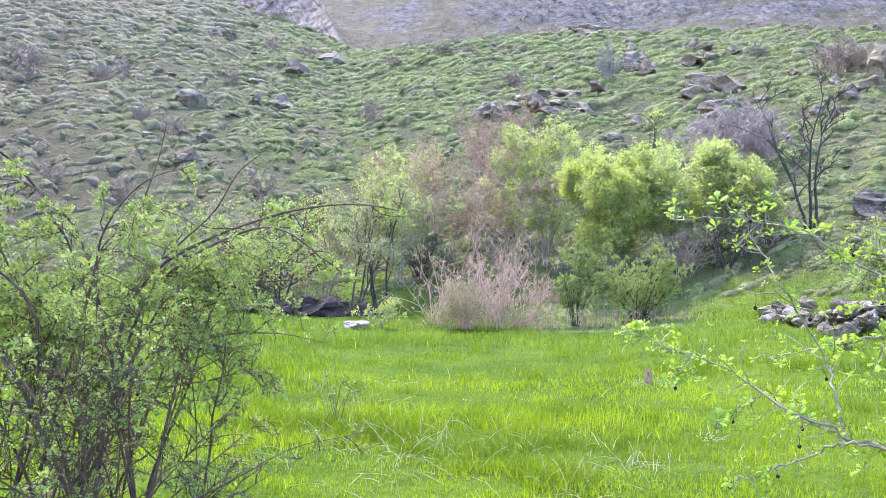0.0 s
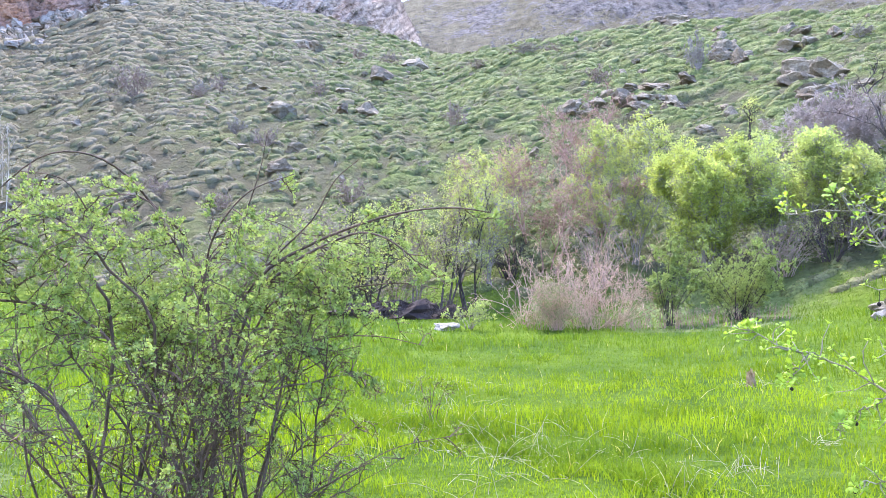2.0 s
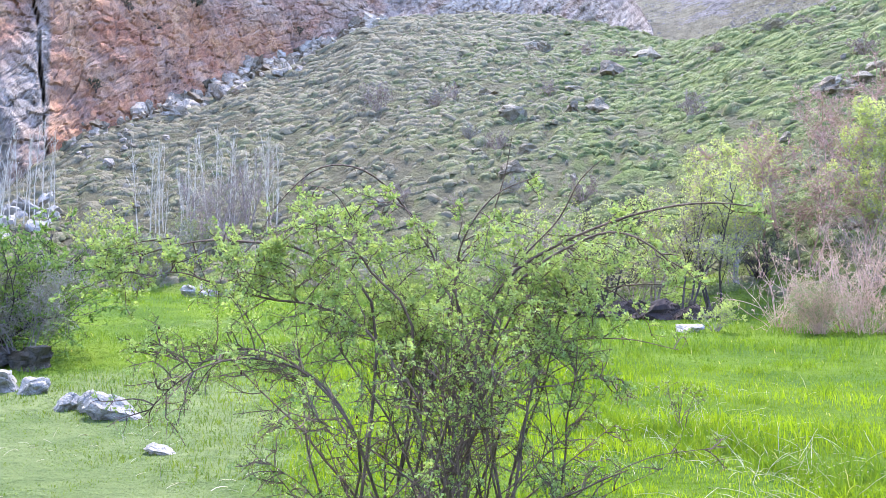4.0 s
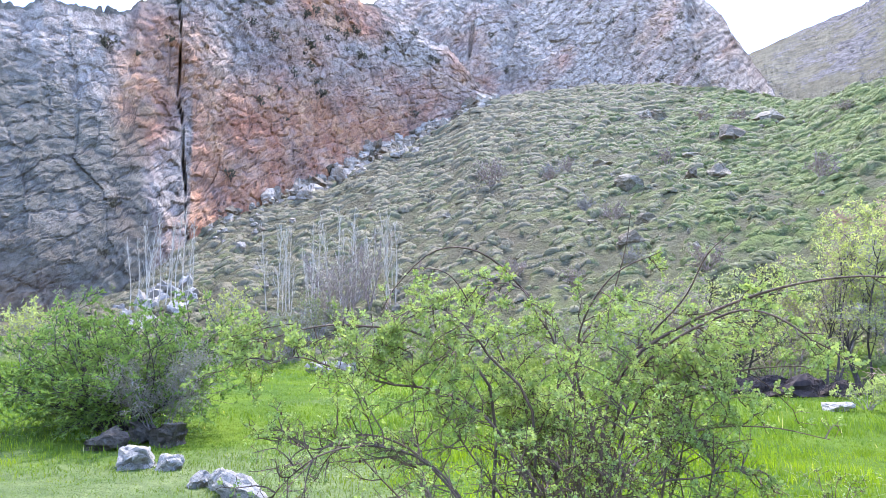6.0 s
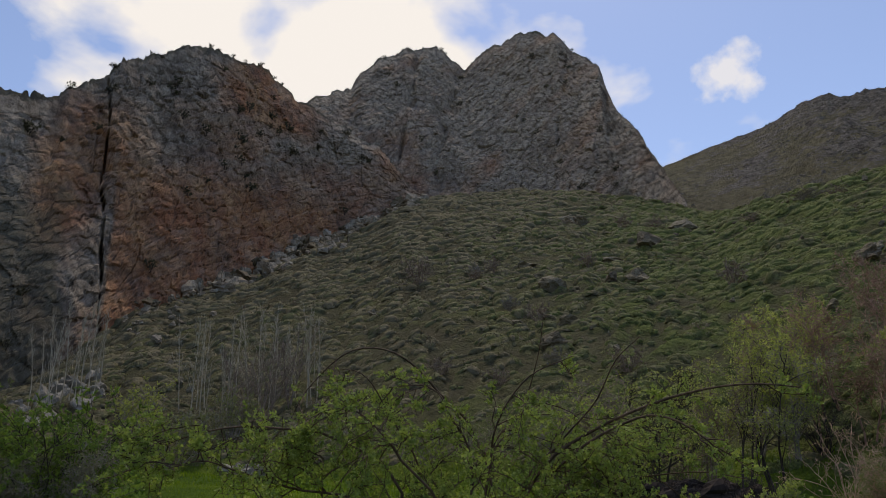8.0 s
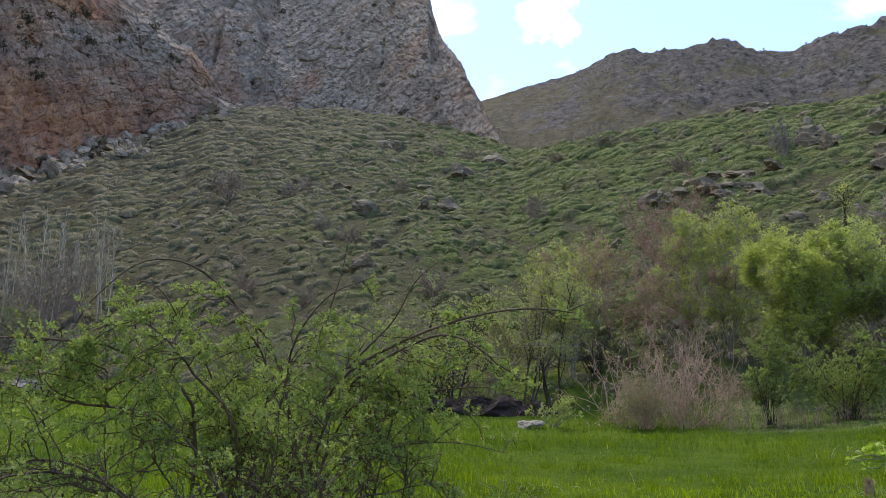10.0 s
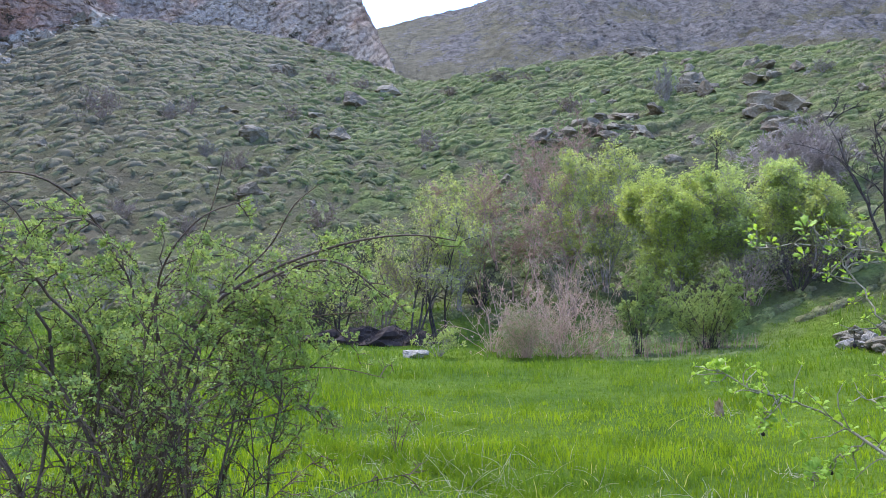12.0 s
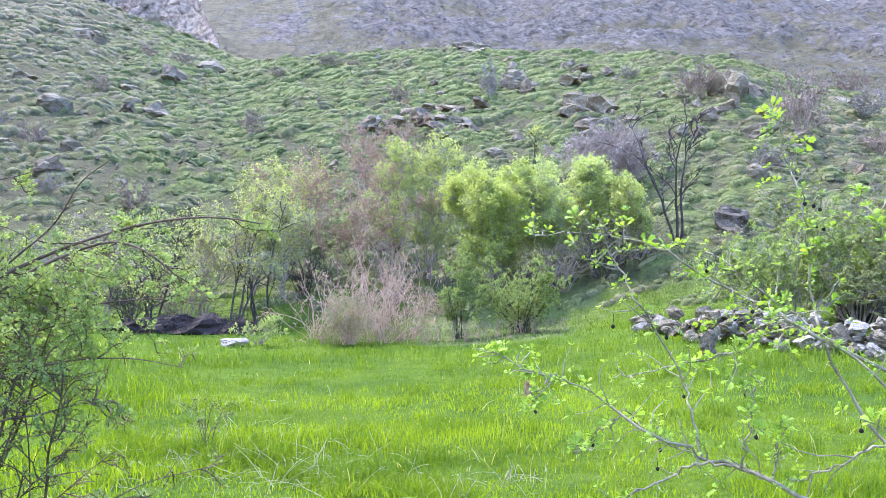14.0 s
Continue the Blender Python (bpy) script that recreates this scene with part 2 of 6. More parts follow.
# ---- materials ----
class Nodes:
    """A material's nodes, written in short."""

    def __init__(self, name):
        self.mat = bpy.data.materials.new(name)
        self.mat.use_nodes = True
        self.tree = self.mat.node_tree
        self.tree.nodes.clear()
        self.out = self.tree.nodes.new("ShaderNodeOutputMaterial")

    def put(self, socket, value):
        if isinstance(value, bpy.types.NodeSocket):
            self.tree.links.new(value, socket)
        elif isinstance(value, tuple) and len(value) == 3 and socket.type == "RGBA":
            socket.default_value = (*value, 1)
        else:
            socket.default_value = value

    def coords(self, scale=(1, 1, 1), turn=(0, 0, 0)):
        c = self.tree.nodes.new("ShaderNodeNewGeometry")
        m = self.tree.nodes.new("ShaderNodeMapping")
        m.inputs["Scale"].default_value = scale
        m.inputs["Rotation"].default_value = turn
        self.tree.links.new(c.outputs["Position"], m.inputs["Vector"])
        return m.outputs[0]

    def noise(self, scale, detail=4.0, rough=0.55, vector=None):
        n = self.tree.nodes.new("ShaderNodeTexNoise")
        n.inputs["Scale"].default_value, n.inputs["Detail"].default_value, n.inputs["Roughness"].default_value = scale, detail, rough
        self.tree.links.new(vector or self.coords(), n.inputs["Vector"])
        return n.outputs["Fac"]

    def crack(self, scale, vector=None):
        n = self.tree.nodes.new("ShaderNodeTexVoronoi")
        n.feature = "DISTANCE_TO_EDGE"
        n.inputs["Scale"].default_value = scale
        self.tree.links.new(vector or self.coords(), n.inputs["Vector"])
        return n.outputs["Distance"]

    def ranged(self, value, lo, hi, a=0.0, b=1.0):
        n = self.tree.nodes.new("ShaderNodeMapRange")
        self.put(n.inputs["Value"], value)
        for key, v in (("From Min", lo), ("From Max", hi), ("To Min", a), ("To Max", b)):
            n.inputs[key].default_value = v
        return n.outputs[0]

    def math(self, op, a, b=0.0):
        n = self.tree.nodes.new("ShaderNodeMath")
        n.operation = op
        self.put(n.inputs[0], a)
        self.put(n.inputs[1], b)
        return n.outputs[0]

    def mix(self, fac, a, b, how="MIX"):
        n = self.tree.nodes.new("ShaderNodeMix")
        n.data_type, n.blend_type = "RGBA", how
        self.put(n.inputs["Factor"], fac)
        self.put(n.inputs["A"], a)
        self.put(n.inputs["B"], b)
        return n.outputs["Result"]

    def attr(self, name):
        n = self.tree.nodes.new("ShaderNodeAttribute")
        n.attribute_name = name
        return n.outputs["Fac"]

    def island(self):
        return self.tree.nodes.new("ShaderNodeNewGeometry").outputs["Random Per Island"]

    def each(self):
        return self.tree.nodes.new("ShaderNodeObjectInfo").outputs["Random"]

    def bump(self, height, strength=0.5, distance=0.05):
        n = self.tree.nodes.new("ShaderNodeBump")
        n.inputs["Strength"].default_value = strength
        self.put(n.inputs["Distance"], distance)
        self.put(n.inputs["Height"], height)
        return n.outputs[0]

    def surface(self, color, rough=0.9, normal=None, translucent=None, share=0.4, gloss=0.3):
        b = self.tree.nodes.new("ShaderNodeBsdfPrincipled")
        self.put(b.inputs["Base Color"], color)
        self.put(b.inputs["Roughness"], rough)
        b.inputs["Specular IOR Level"].default_value = gloss
        if normal:
            self.tree.links.new(normal, b.inputs["Normal"])
        last = b.outputs[0]
        if translucent is not None:
            t = self.tree.nodes.new("ShaderNodeBsdfTranslucent")
            self.put(t.inputs["Color"], translucent)
            m = self.tree.nodes.new("ShaderNodeMixShader")
            m.inputs[0].default_value = share
            self.tree.links.new(last, m.inputs[1])
            self.tree.links.new(t.outputs[0], m.inputs[2])
            last = m.outputs[0]
        self.tree.links.new(last, self.out.inputs[0])
        return self.mat


def leaf_material(name, dark, light, share=0.45, rough=0.5, patch=1.5):
    n = Nodes(name)
    tone = n.mix(n.ranged(n.noise(patch, 2.0), 0.35, 0.65), n.mix(n.island(), dark, light), light)
    tone = n.mix(n.ranged(n.island(), 0.8, 1.0, 0.0, 0.5), tone, tuple(min(1, c * 1.4) for c in light))
    glow = n.mix(1.0, tone, (1.15, 1.1, 0.75), "MULTIPLY")
    return n.surface(tone, rough + 0.12, None, glow, share, 0.2)


def bark_material(name, dark, light, scale=18.0):
    n = Nodes(name)
    grain = n.noise(scale, 5.0, 0.65, n.coords((1, 1, 0.35)))
    tone = n.mix(n.ranged(grain, 0.3, 0.7), dark, light)
    tone = n.mix(n.ranged(n.noise(scale * 0.15, 2.0), 0.45, 0.7, 0.0, 0.6), tone, tuple(c * 0.6 for c in dark))
    return n.surface(tone, 0.85, n.bump(grain, 0.5, 0.01), None, 0, 0.2)


def rock_material(name, dark, light, stain, size=1.0, lichen=(0.33, 0.31, 0.22)):
    n = Nodes(name)
    big, fine = n.noise(0.7 / size, 4.0, 0.6), n.noise(6.0 / size, 8.0, 0.7)
    tone = n.mix(n.ranged(fine, 0.3, 0.7), dark, light)
    tone = n.mix(n.ranged(big, 0.48, 0.68, 0.0, 0.75), tone, stain)
    tone = n.mix(n.ranged(n.noise(2.3 / size, 6.0, 0.75), 0.56, 0.66, 0.0, 0.6), tone, lichen)
    tone = n.mix(n.ranged(n.each(), 0, 1, 0.0, 0.35), tone, dark)
    seams = n.ranged(n.crack(1.6 / size, n.coords((1, 1, 2.2), (0.3, 0.2, 0))), 0.0, 0.05, 0.75, 1.0)
    tone = n.mix(seams, tuple(c * 0.4 for c in dark), tone)
    height = n.math("ADD", fine, n.math("MULTIPLY", seams, 0.4))
    return n.surface(tone, 0.88, n.bump(height, 1.0, 0.16 * size), None, 0, 0.2)


def cliff_material():
    n = Nodes("cliff_rock")
    fine, bed = n.noise(1.1, 10.0, 0.74), n.attr("bedding")
    tone = n.mix(n.ranged(fine, 0.38, 0.62), (0.17, 0.138, 0.104), (0.50, 0.42, 0.325))
    warm = n.mix(n.ranged(n.noise(0.15, 6.0, 0.65), 0.38, 0.62), (0.45, 0.175, 0.082), (0.66, 0.38, 0.195))
    warm = n.mix(n.ranged(fine, 0.3, 0.55), (0.20, 0.105, 0.07), warm)
    tone = n.mix(n.ranged(n.attr("ochre"), 0.25, 0.95, 0.0, 0.9), tone, warm)
    tone = n.mix(n.ranged(bed, 0.1, 0.5, 0.0, 0.55), tone, n.mix(0.5, tone, (0.50, 0.41, 0.34)))
    tone = n.mix(n.ranged(bed, -0.5, -0.1, 0.6, 0.0), tone, n.mix(1.0, tone, (0.5, 0.47, 0.46), "MULTIPLY"))
    tone = n.mix(n.ranged(n.noise(0.13, 6.0, 0.75), 0.5, 0.62, 0.0, 0.5), tone, (0.165, 0.125, 0.103))
    # growth on crest and ledges; on the wall's left also its painted shade
    tone = n.mix(n.ranged(n.math("ADD", n.attr("ledge"), n.math("MULTIPLY", n.noise(0.5, 5.0, 0.7), 0.5)), 0.7, 1.0, 0.0, 0.7), tone, (0.10, 0.102, 0.07))
    seams = n.ranged(n.crack(0.75, n.coords((1, 1, 1.6), (0.4, 0.3, 0.1))), 0.0, 0.035, 0.75, 1.0)
    tone = n.mix(seams, n.mix(1.0, tone, (0.35, 0.33, 0.33), "MULTIPLY"), tone)
    tone = n.mix(n.ranged(n.attr("joint"), 0.2, 0.9, 0.0, 0.68), tone, (0.085, 0.066, 0.056))
    height = n.math("ADD", n.math("ADD", fine, n.math("MULTIPLY", seams, 0.3)), n.math("MULTIPLY", bed, 0.3))
    return n.surface(tone, 0.92, n.bump(height, 0.9, 0.4), None, 0, 0.15)


def ground_material():
    n = Nodes("ground_turf")
    fine, mid, big = n.noise(7.0, 6.0, 0.7), n.noise(0.9, 5.0, 0.65), n.noise(0.07, 4.0, 0.6)
    turf = n.mix(n.ranged(n.noise(2.5, 5.0, 0.7), 0.35, 0.65), (0.07, 0.095, 0.028), (0.15, 0.185, 0.056))
    straw = n.mix(n.ranged(fine, 0.3, 0.7), (0.075, 0.067, 0.037), (0.15, 0.133, 0.076))
    bare = n.math("ADD", n.attr("dry"), n.ranged(big, 0.3, 0.7, -0.2, 0.2))
    hill = n.mix(n.ranged(n.math("ADD", bare, n.ranged(mid, 0.3, 0.7, -0.2, 0.2)), 0.25, 0.95), turf, straw)
    # brown thatch between the tufts, darkened there to stand in for their shade
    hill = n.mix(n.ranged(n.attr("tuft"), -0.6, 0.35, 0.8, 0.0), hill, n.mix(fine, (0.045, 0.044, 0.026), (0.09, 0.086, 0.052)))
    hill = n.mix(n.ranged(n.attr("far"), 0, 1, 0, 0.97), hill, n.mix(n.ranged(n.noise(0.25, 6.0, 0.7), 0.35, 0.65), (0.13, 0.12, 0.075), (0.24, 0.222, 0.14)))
    hill = n.mix(n.ranged(n.noise(0.22, 6.0, 0.72), 0.5, 0.64, 0.0, 0.75), hill, n.mix(fine, (0.06, 0.053, 0.034), (0.125, 0.11, 0.07)))
    stone = n.mix(n.ranged(n.noise(0.35, 9.0, 0.75), 0.38, 0.62), (0.07, 0.066, 0.06), (0.27, 0.253, 0.232))
    hill = n.mix(n.ranged(n.math("ADD", n.attr("rock"), n.ranged(n.noise(0.6, 6.0, 0.7), 0.3, 0.7, -0.25, 0.25)), 0.42, 0.6), hill, stone)
    lawn = n.mix(n.ranged(n.noise(0.35, 4.0, 0.6), 0.38, 0.62), (0.06, 0.115, 0.008), (0.13, 0.20, 0.011))
    lawn = n.mix(n.ranged(fine, 0.25, 0.75, 0.0, 0.45), lawn, (0.05, 0.11, 0.015))
    worn = n.mix(n.ranged(mid, 0.3, 0.7), (0.085, 0.13, 0.038), (0.16, 0.20, 0.07))
    lawn = n.mix(n.ranged(n.math("ADD", n.attr("worn"), n.ranged(mid, 0.3, 0.7, -0.3, 0.3)), 0.35, 0.8), lawn, worn)
    tone = n.mix(n.attr("field"), hill, lawn)
    return n.surface(tone, 0.95, n.bump(n.math("ADD", n.math("MULTIPLY", fine, 0.4), n.noise(1.6, 4.0, 0.6, n.coords((1, 1, 1.6)))), 1.0, n.ranged(n.attr("far"), 0, 1, 0.45, 3.0)), None, 0, 0.1)


def blade_material(name, dark, light, dry):
    n = Nodes(name)
    # long streaks of ranker and paler grass lie across the meadow
    streak = n.noise(1.0, 4.0, 0.62, n.coords((0.14, 0.55, 0.3), (0, 0, 0.12)))
    patch = n.noise(0.9, 4.0, 0.6, n.coords((0.6, 1.3, 1.0)))
    tone = n.mix(n.ranged(streak, 0.46, 0.57), n.mix(n.island(), tuple(0.9 * c for c in light), tuple(1.15 * c for c in light)), n.mix(n.island(), tuple(1.4 * c for c in dark), tuple(0.7 * c for c in light)))
    tone = n.mix(n.ranged(patch, 0.52, 0.66, 0.0, 0.75), tone, n.mix(1.0, tone, (0.5, 0.66, 0.6), "MULTIPLY"))
    tone = n.mix(n.ranged(n.attr("rank"), 0.3, 1.0, 0.0, 0.85), tone, n.mix(n.island(), (0.075, 0.145, 0.022), (0.16, 0.25, 0.042)))
    tone = n.mix(n.ranged(n.island(), 0.985, 0.993), tone, dry)
    tone = n.mix(n.ranged(n.attr("worn"), 0.3, 0.9, 0.0, 0.75), tone, (0.11, 0.165, 0.045))
    return n.surface(tone, 0.75, None, n.mix(1.0, tone, (1.15, 1.15, 0.3), "MULTIPLY"), 0.5, 0.05)


def tussock_material():
    n = Nodes("tussock")
    fine = n.noise(9.0, 4.0, 0.65)
    tone = n.mix(n.island(), (0.138, 0.18, 0.054), (0.268, 0.322, 0.104))
    tone = n.mix(n.ranged(fine, 0.35, 0.65), tone, n.mix(1.0, tone, (0.48, 0.46, 0.5), "MULTIPLY"))
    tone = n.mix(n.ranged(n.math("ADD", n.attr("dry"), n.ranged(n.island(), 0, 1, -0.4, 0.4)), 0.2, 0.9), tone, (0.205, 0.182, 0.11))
    tone = n.mix(n.ranged(n.noise(0.22, 6.0, 0.72), 0.5, 0.64, 0.0, 0.75), tone, n.mix(n.island(), (0.10, 0.09, 0.052), (0.19, 0.165, 0.10)))
    return n.surface(tone, 0.8, n.bump(fine, 1.0, 0.1), tone, 0.2, 0.15)


CLIFF, GROUND, TUSSOCK = cliff_material(), ground_material(), tussock_material()
GRASS = blade_material("meadow_grass", (0.075, 0.135, 0.012), (0.25, 0.345, 0.022), (0.50, 0.47, 0.28))
STRAW = leaf_material("dry_straw", (0.30, 0.28, 0.175), (0.50, 0.47, 0.33), 0.3, 0.7)
ROCK_GREY = rock_material("grey_boulder", (0.14, 0.122, 0.082), (0.37, 0.328, 0.232), (0.18, 0.152, 0.10))
ROCK_BROWN = rock_material("brown_boulder", (0.125, 0.102, 0.066), (0.33, 0.275, 0.188), (0.17, 0.122, 0.076))
ROCK_PALE = rock_material("pale_limestone", (0.20, 0.186, 0.152), (0.45, 0.42, 0.352), (0.33, 0.302, 0.248), 0.35, (0.42, 0.41, 0.38))
ROCK_SLAB = rock_material("broken_limestone", (0.25, 0.212, 0.155), (0.58, 0.51, 0.395), (0.38, 0.285, 0.19), 0.7)
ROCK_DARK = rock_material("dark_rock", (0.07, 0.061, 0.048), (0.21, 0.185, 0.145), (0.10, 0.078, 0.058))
BARK_ROSE = bark_material("rose_cane", (0.06, 0.042, 0.03), (0.20, 0.135, 0.095), 40)
BARK_GREY = bark_material("grey_twig", (0.18, 0.16, 0.145), (0.38, 0.345, 0.31))
BARK_DARK = bark_material("dark_bark", (0.035, 0.028, 0.026), (0.11, 0.092, 0.082))
BARK_PINK = bark_material("dead_pink_twig", (0.37, 0.235, 0.165), (0.70, 0.485, 0.365))
BARK_MAUVE = bark_material("mauve_twig", (0.20, 0.152, 0.12), (0.40, 0.32, 0.26))
BARK_SOFT = bark_material("pale_mauve_twig", (0.27, 0.222, 0.19), (0.45, 0.375, 0.33))
BARK_RED = bark_material("reddish_twig", (0.28, 0.165, 0.13), (0.54, 0.36, 0.28))
BARK_PALE = bark_material("pale_poplar", (0.42, 0.37, 0.27), (0.68, 0.61, 0.475))
BARK_HAW = bark_material("hawthorn_bark", (0.15, 0.135, 0.085), (0.39, 0.355, 0.25), 60)
SCRUB = leaf_material("far_scrub", (0.085, 0.082, 0.052), (0.16, 0.152, 0.10), 0.1, 0.9)
LEAF_ROSE = leaf_material("rose_leaf", (0.11, 0.18, 0.048), (0.285, 0.375, 0.115), 0.46, 0.45, 6.0)
LEAF_BRIGHT = leaf_material("young_leaf", (0.20, 0.27, 0.075), (0.41, 0.49, 0.15), 0.6)
LEAF_MID = leaf_material("mid_leaf", (0.22, 0.285, 0.09), (0.40, 0.465, 0.17), 0.6)
LEAF_DULL = leaf_material("dull_leaf", (0.13, 0.165, 0.075), (0.25, 0.29, 0.14), 0.4)
LEAF_PALE = leaf_material("pale_leaf", (0.20, 0.28, 0.10), (0.42, 0.51, 0.19), 0.62)
LEAF_FIELD = leaf_material("field_bush_leaf", (0.15, 0.225, 0.075), (0.34, 0.43, 0.155), 0.5)
LEAF_GREEN = leaf_material("deep_leaf", (0.085, 0.16, 0.035), (0.19, 0.30, 0.075), 0.45)
LEAF_GREY = leaf_material("grey_leaf", (0.15, 0.165, 0.115), (0.28, 0.29, 0.21), 0.35)
LEAF_HAW = leaf_material("hawthorn_leaf", (0.115, 0.225, 0.022), (0.30, 0.445, 0.055), 0.45, 0.35, 8.0)
BERRY = bark_material("dry_black_haw", (0.012, 0.01, 0.01), (0.04, 0.028, 0.025), 90)
HIP = bark_material("dark_rose_hip", (0.03, 0.012, 0.01), (0.08, 0.02, 0.015), 90)
EARTH = bark_material("dark_earth", (0.03, 0.022, 0.019), (0.085, 0.062, 0.052), 6)
WOOD = bark_material("broken_wood", (0.15, 0.10, 0.055), (0.36, 0.26, 0.15), 30)
CRAG = rock_material("far_crag", (0.13, 0.12, 0.102), (0.29, 0.27, 0.236), (0.19, 0.175, 0.148), 3.0)

# ---- ground: meadow, hillside and far mountains as one sheet, by azimuth (degrees, to the left of ahead) and distance ----
EYE = 1.6
TOP_AZ = (-180, -90, -60, -45, -40.6, -34.8, -31, -25, -18, -10, -2, 2.6, 7, 9, 12, 16.6, 21, 25.7, 28, 31.4, 34.2, 36, 39.7, 43.3, 48.3, 51, 53.5, 58.4, 63.4, 70, 100, 180)
TOP_EL = (1, 2, 7, 10.5, 12, 14.6, 16.3, 17.2, 17.9, 18.1, 17.8, 17.5, 17.1, 17.8, 18.6, 19.4, 20.2, 20.2, 20.0, 19.4, 17.6, 16.7, 15.4, 13.4, 11.3, 10.4, 8.5, 4.5, 2.8, 2.2, 1.5, 1)
DIST_AZ = (-180, -90, -45, -20, 0, 7, 10, 20, 28, 36, 45, 53, 60, 66, 80, 180)
DIST_TOP = (60, 60, 72, 85, 92, 105, 122, 136, 130, 108, 88, 72, 62, 58, 55, 60)
FOOT_AZ = (-180, -60, -40, -25, -10, 0, 12, 30, 45, 58, 66, 180)
FOOT_R = (18, 20, 21, 22, 25, 25, 24, 28, 34, 37, 38, 18)
FOOT_Z = (0, 0.4, 0.6, 0.7, 0.15, 0.25, 0.4, 0.6, 1.1, 1.6, 2.0, 0)
FAR_AZ = (-180, -70, -45, -38.5, -31, -24.7, -20.6, -17.6, -14.8, -12.4, -9.5, -5.6, -1.1, 0.2, 3, 5.3, 9.7, 14, 20, 30, 60, 180)
FAR_EL = (9, 14, 18, 19.1, 21, 22.3, 22.7, 22.5, 21.9, 22.1, 23.2, 23.4, 23.7, 23.2, 22.2, 21.9, 21.0, 19, 16, 12, 9, 9)
FAR_R = 330.0


TABLE = np.arange(-180, 180.01, 0.25)


def eased(az, values, width):
    """A curve over the azimuth through a few values, rounded off over some degrees."""
    k = np.exp(-0.5 * (np.arange(-40, 41) * 0.25 / width) ** 2)
    return np.convolve(np.pad(np.interp(TABLE, az, values), 40, "edge"), k / k.sum(), "valid")


TOP_EL_EASED, DIST_EASED = eased(TOP_AZ, TOP_EL, 0.6), eased(DIST_AZ, DIST_TOP, 3.0)
FOOT_R_EASED, FOOT_Z_EASED, FAR_EASED = eased(FOOT_AZ, FOOT_R, 3.0), eased(FOOT_AZ, FOOT_Z, 3.0), eased(FAR_AZ, FAR_EL, 0.4)


def xy(az, r):
    a = np.radians(az)
    return np.stack([-np.sin(a) * r, np.cos(a) * r], -1)


def slope_share(az, r):
    foot, top = np.interp(az, TABLE, FOOT_R_EASED), np.interp(az, TABLE, DIST_EASED)
    return (r - foot) / (top - foot)


def base_height(az, r):
    foot, fz = np.interp(az, TABLE, FOOT_R_EASED), np.interp(az, TABLE, FOOT_Z_EASED)
    top = np.interp(az, TABLE, DIST_EASED)
    tz = EYE + top * np.tan(np.radians(np.interp(az, TABLE, TOP_EL_EASED)))
    s = np.clip((r - foot) / (top - foot), 0, 1)
    field = fz * step(r, 9.0, 1.0 * foot)
    hill = fz + (tz - fz) * (0.12 * s + 0.88 * s ** 1.12)
    z = np.where(r < foot, field, hill)
    fz2 = EYE + FAR_R * np.tan(np.radians(np.interp(az, TABLE, FAR_EASED)))
    q = np.clip((r - top) / (FAR_R - top), 0, 1)
    away = tz - 7.0 * np.sin(np.pi * np.clip(q / 0.35, 0, 1)) + (fz2 - tz) * np.clip((q - 0.12) / 0.88, 0, 1) ** 1.15
    z = np.where(r > top, away, z)
    return np.where(r > FAR_R, np.maximum(fz2 - (r - FAR_R) * 0.35, -20 * np.clip((r - FAR_R) / 900, 0, 1)), z)


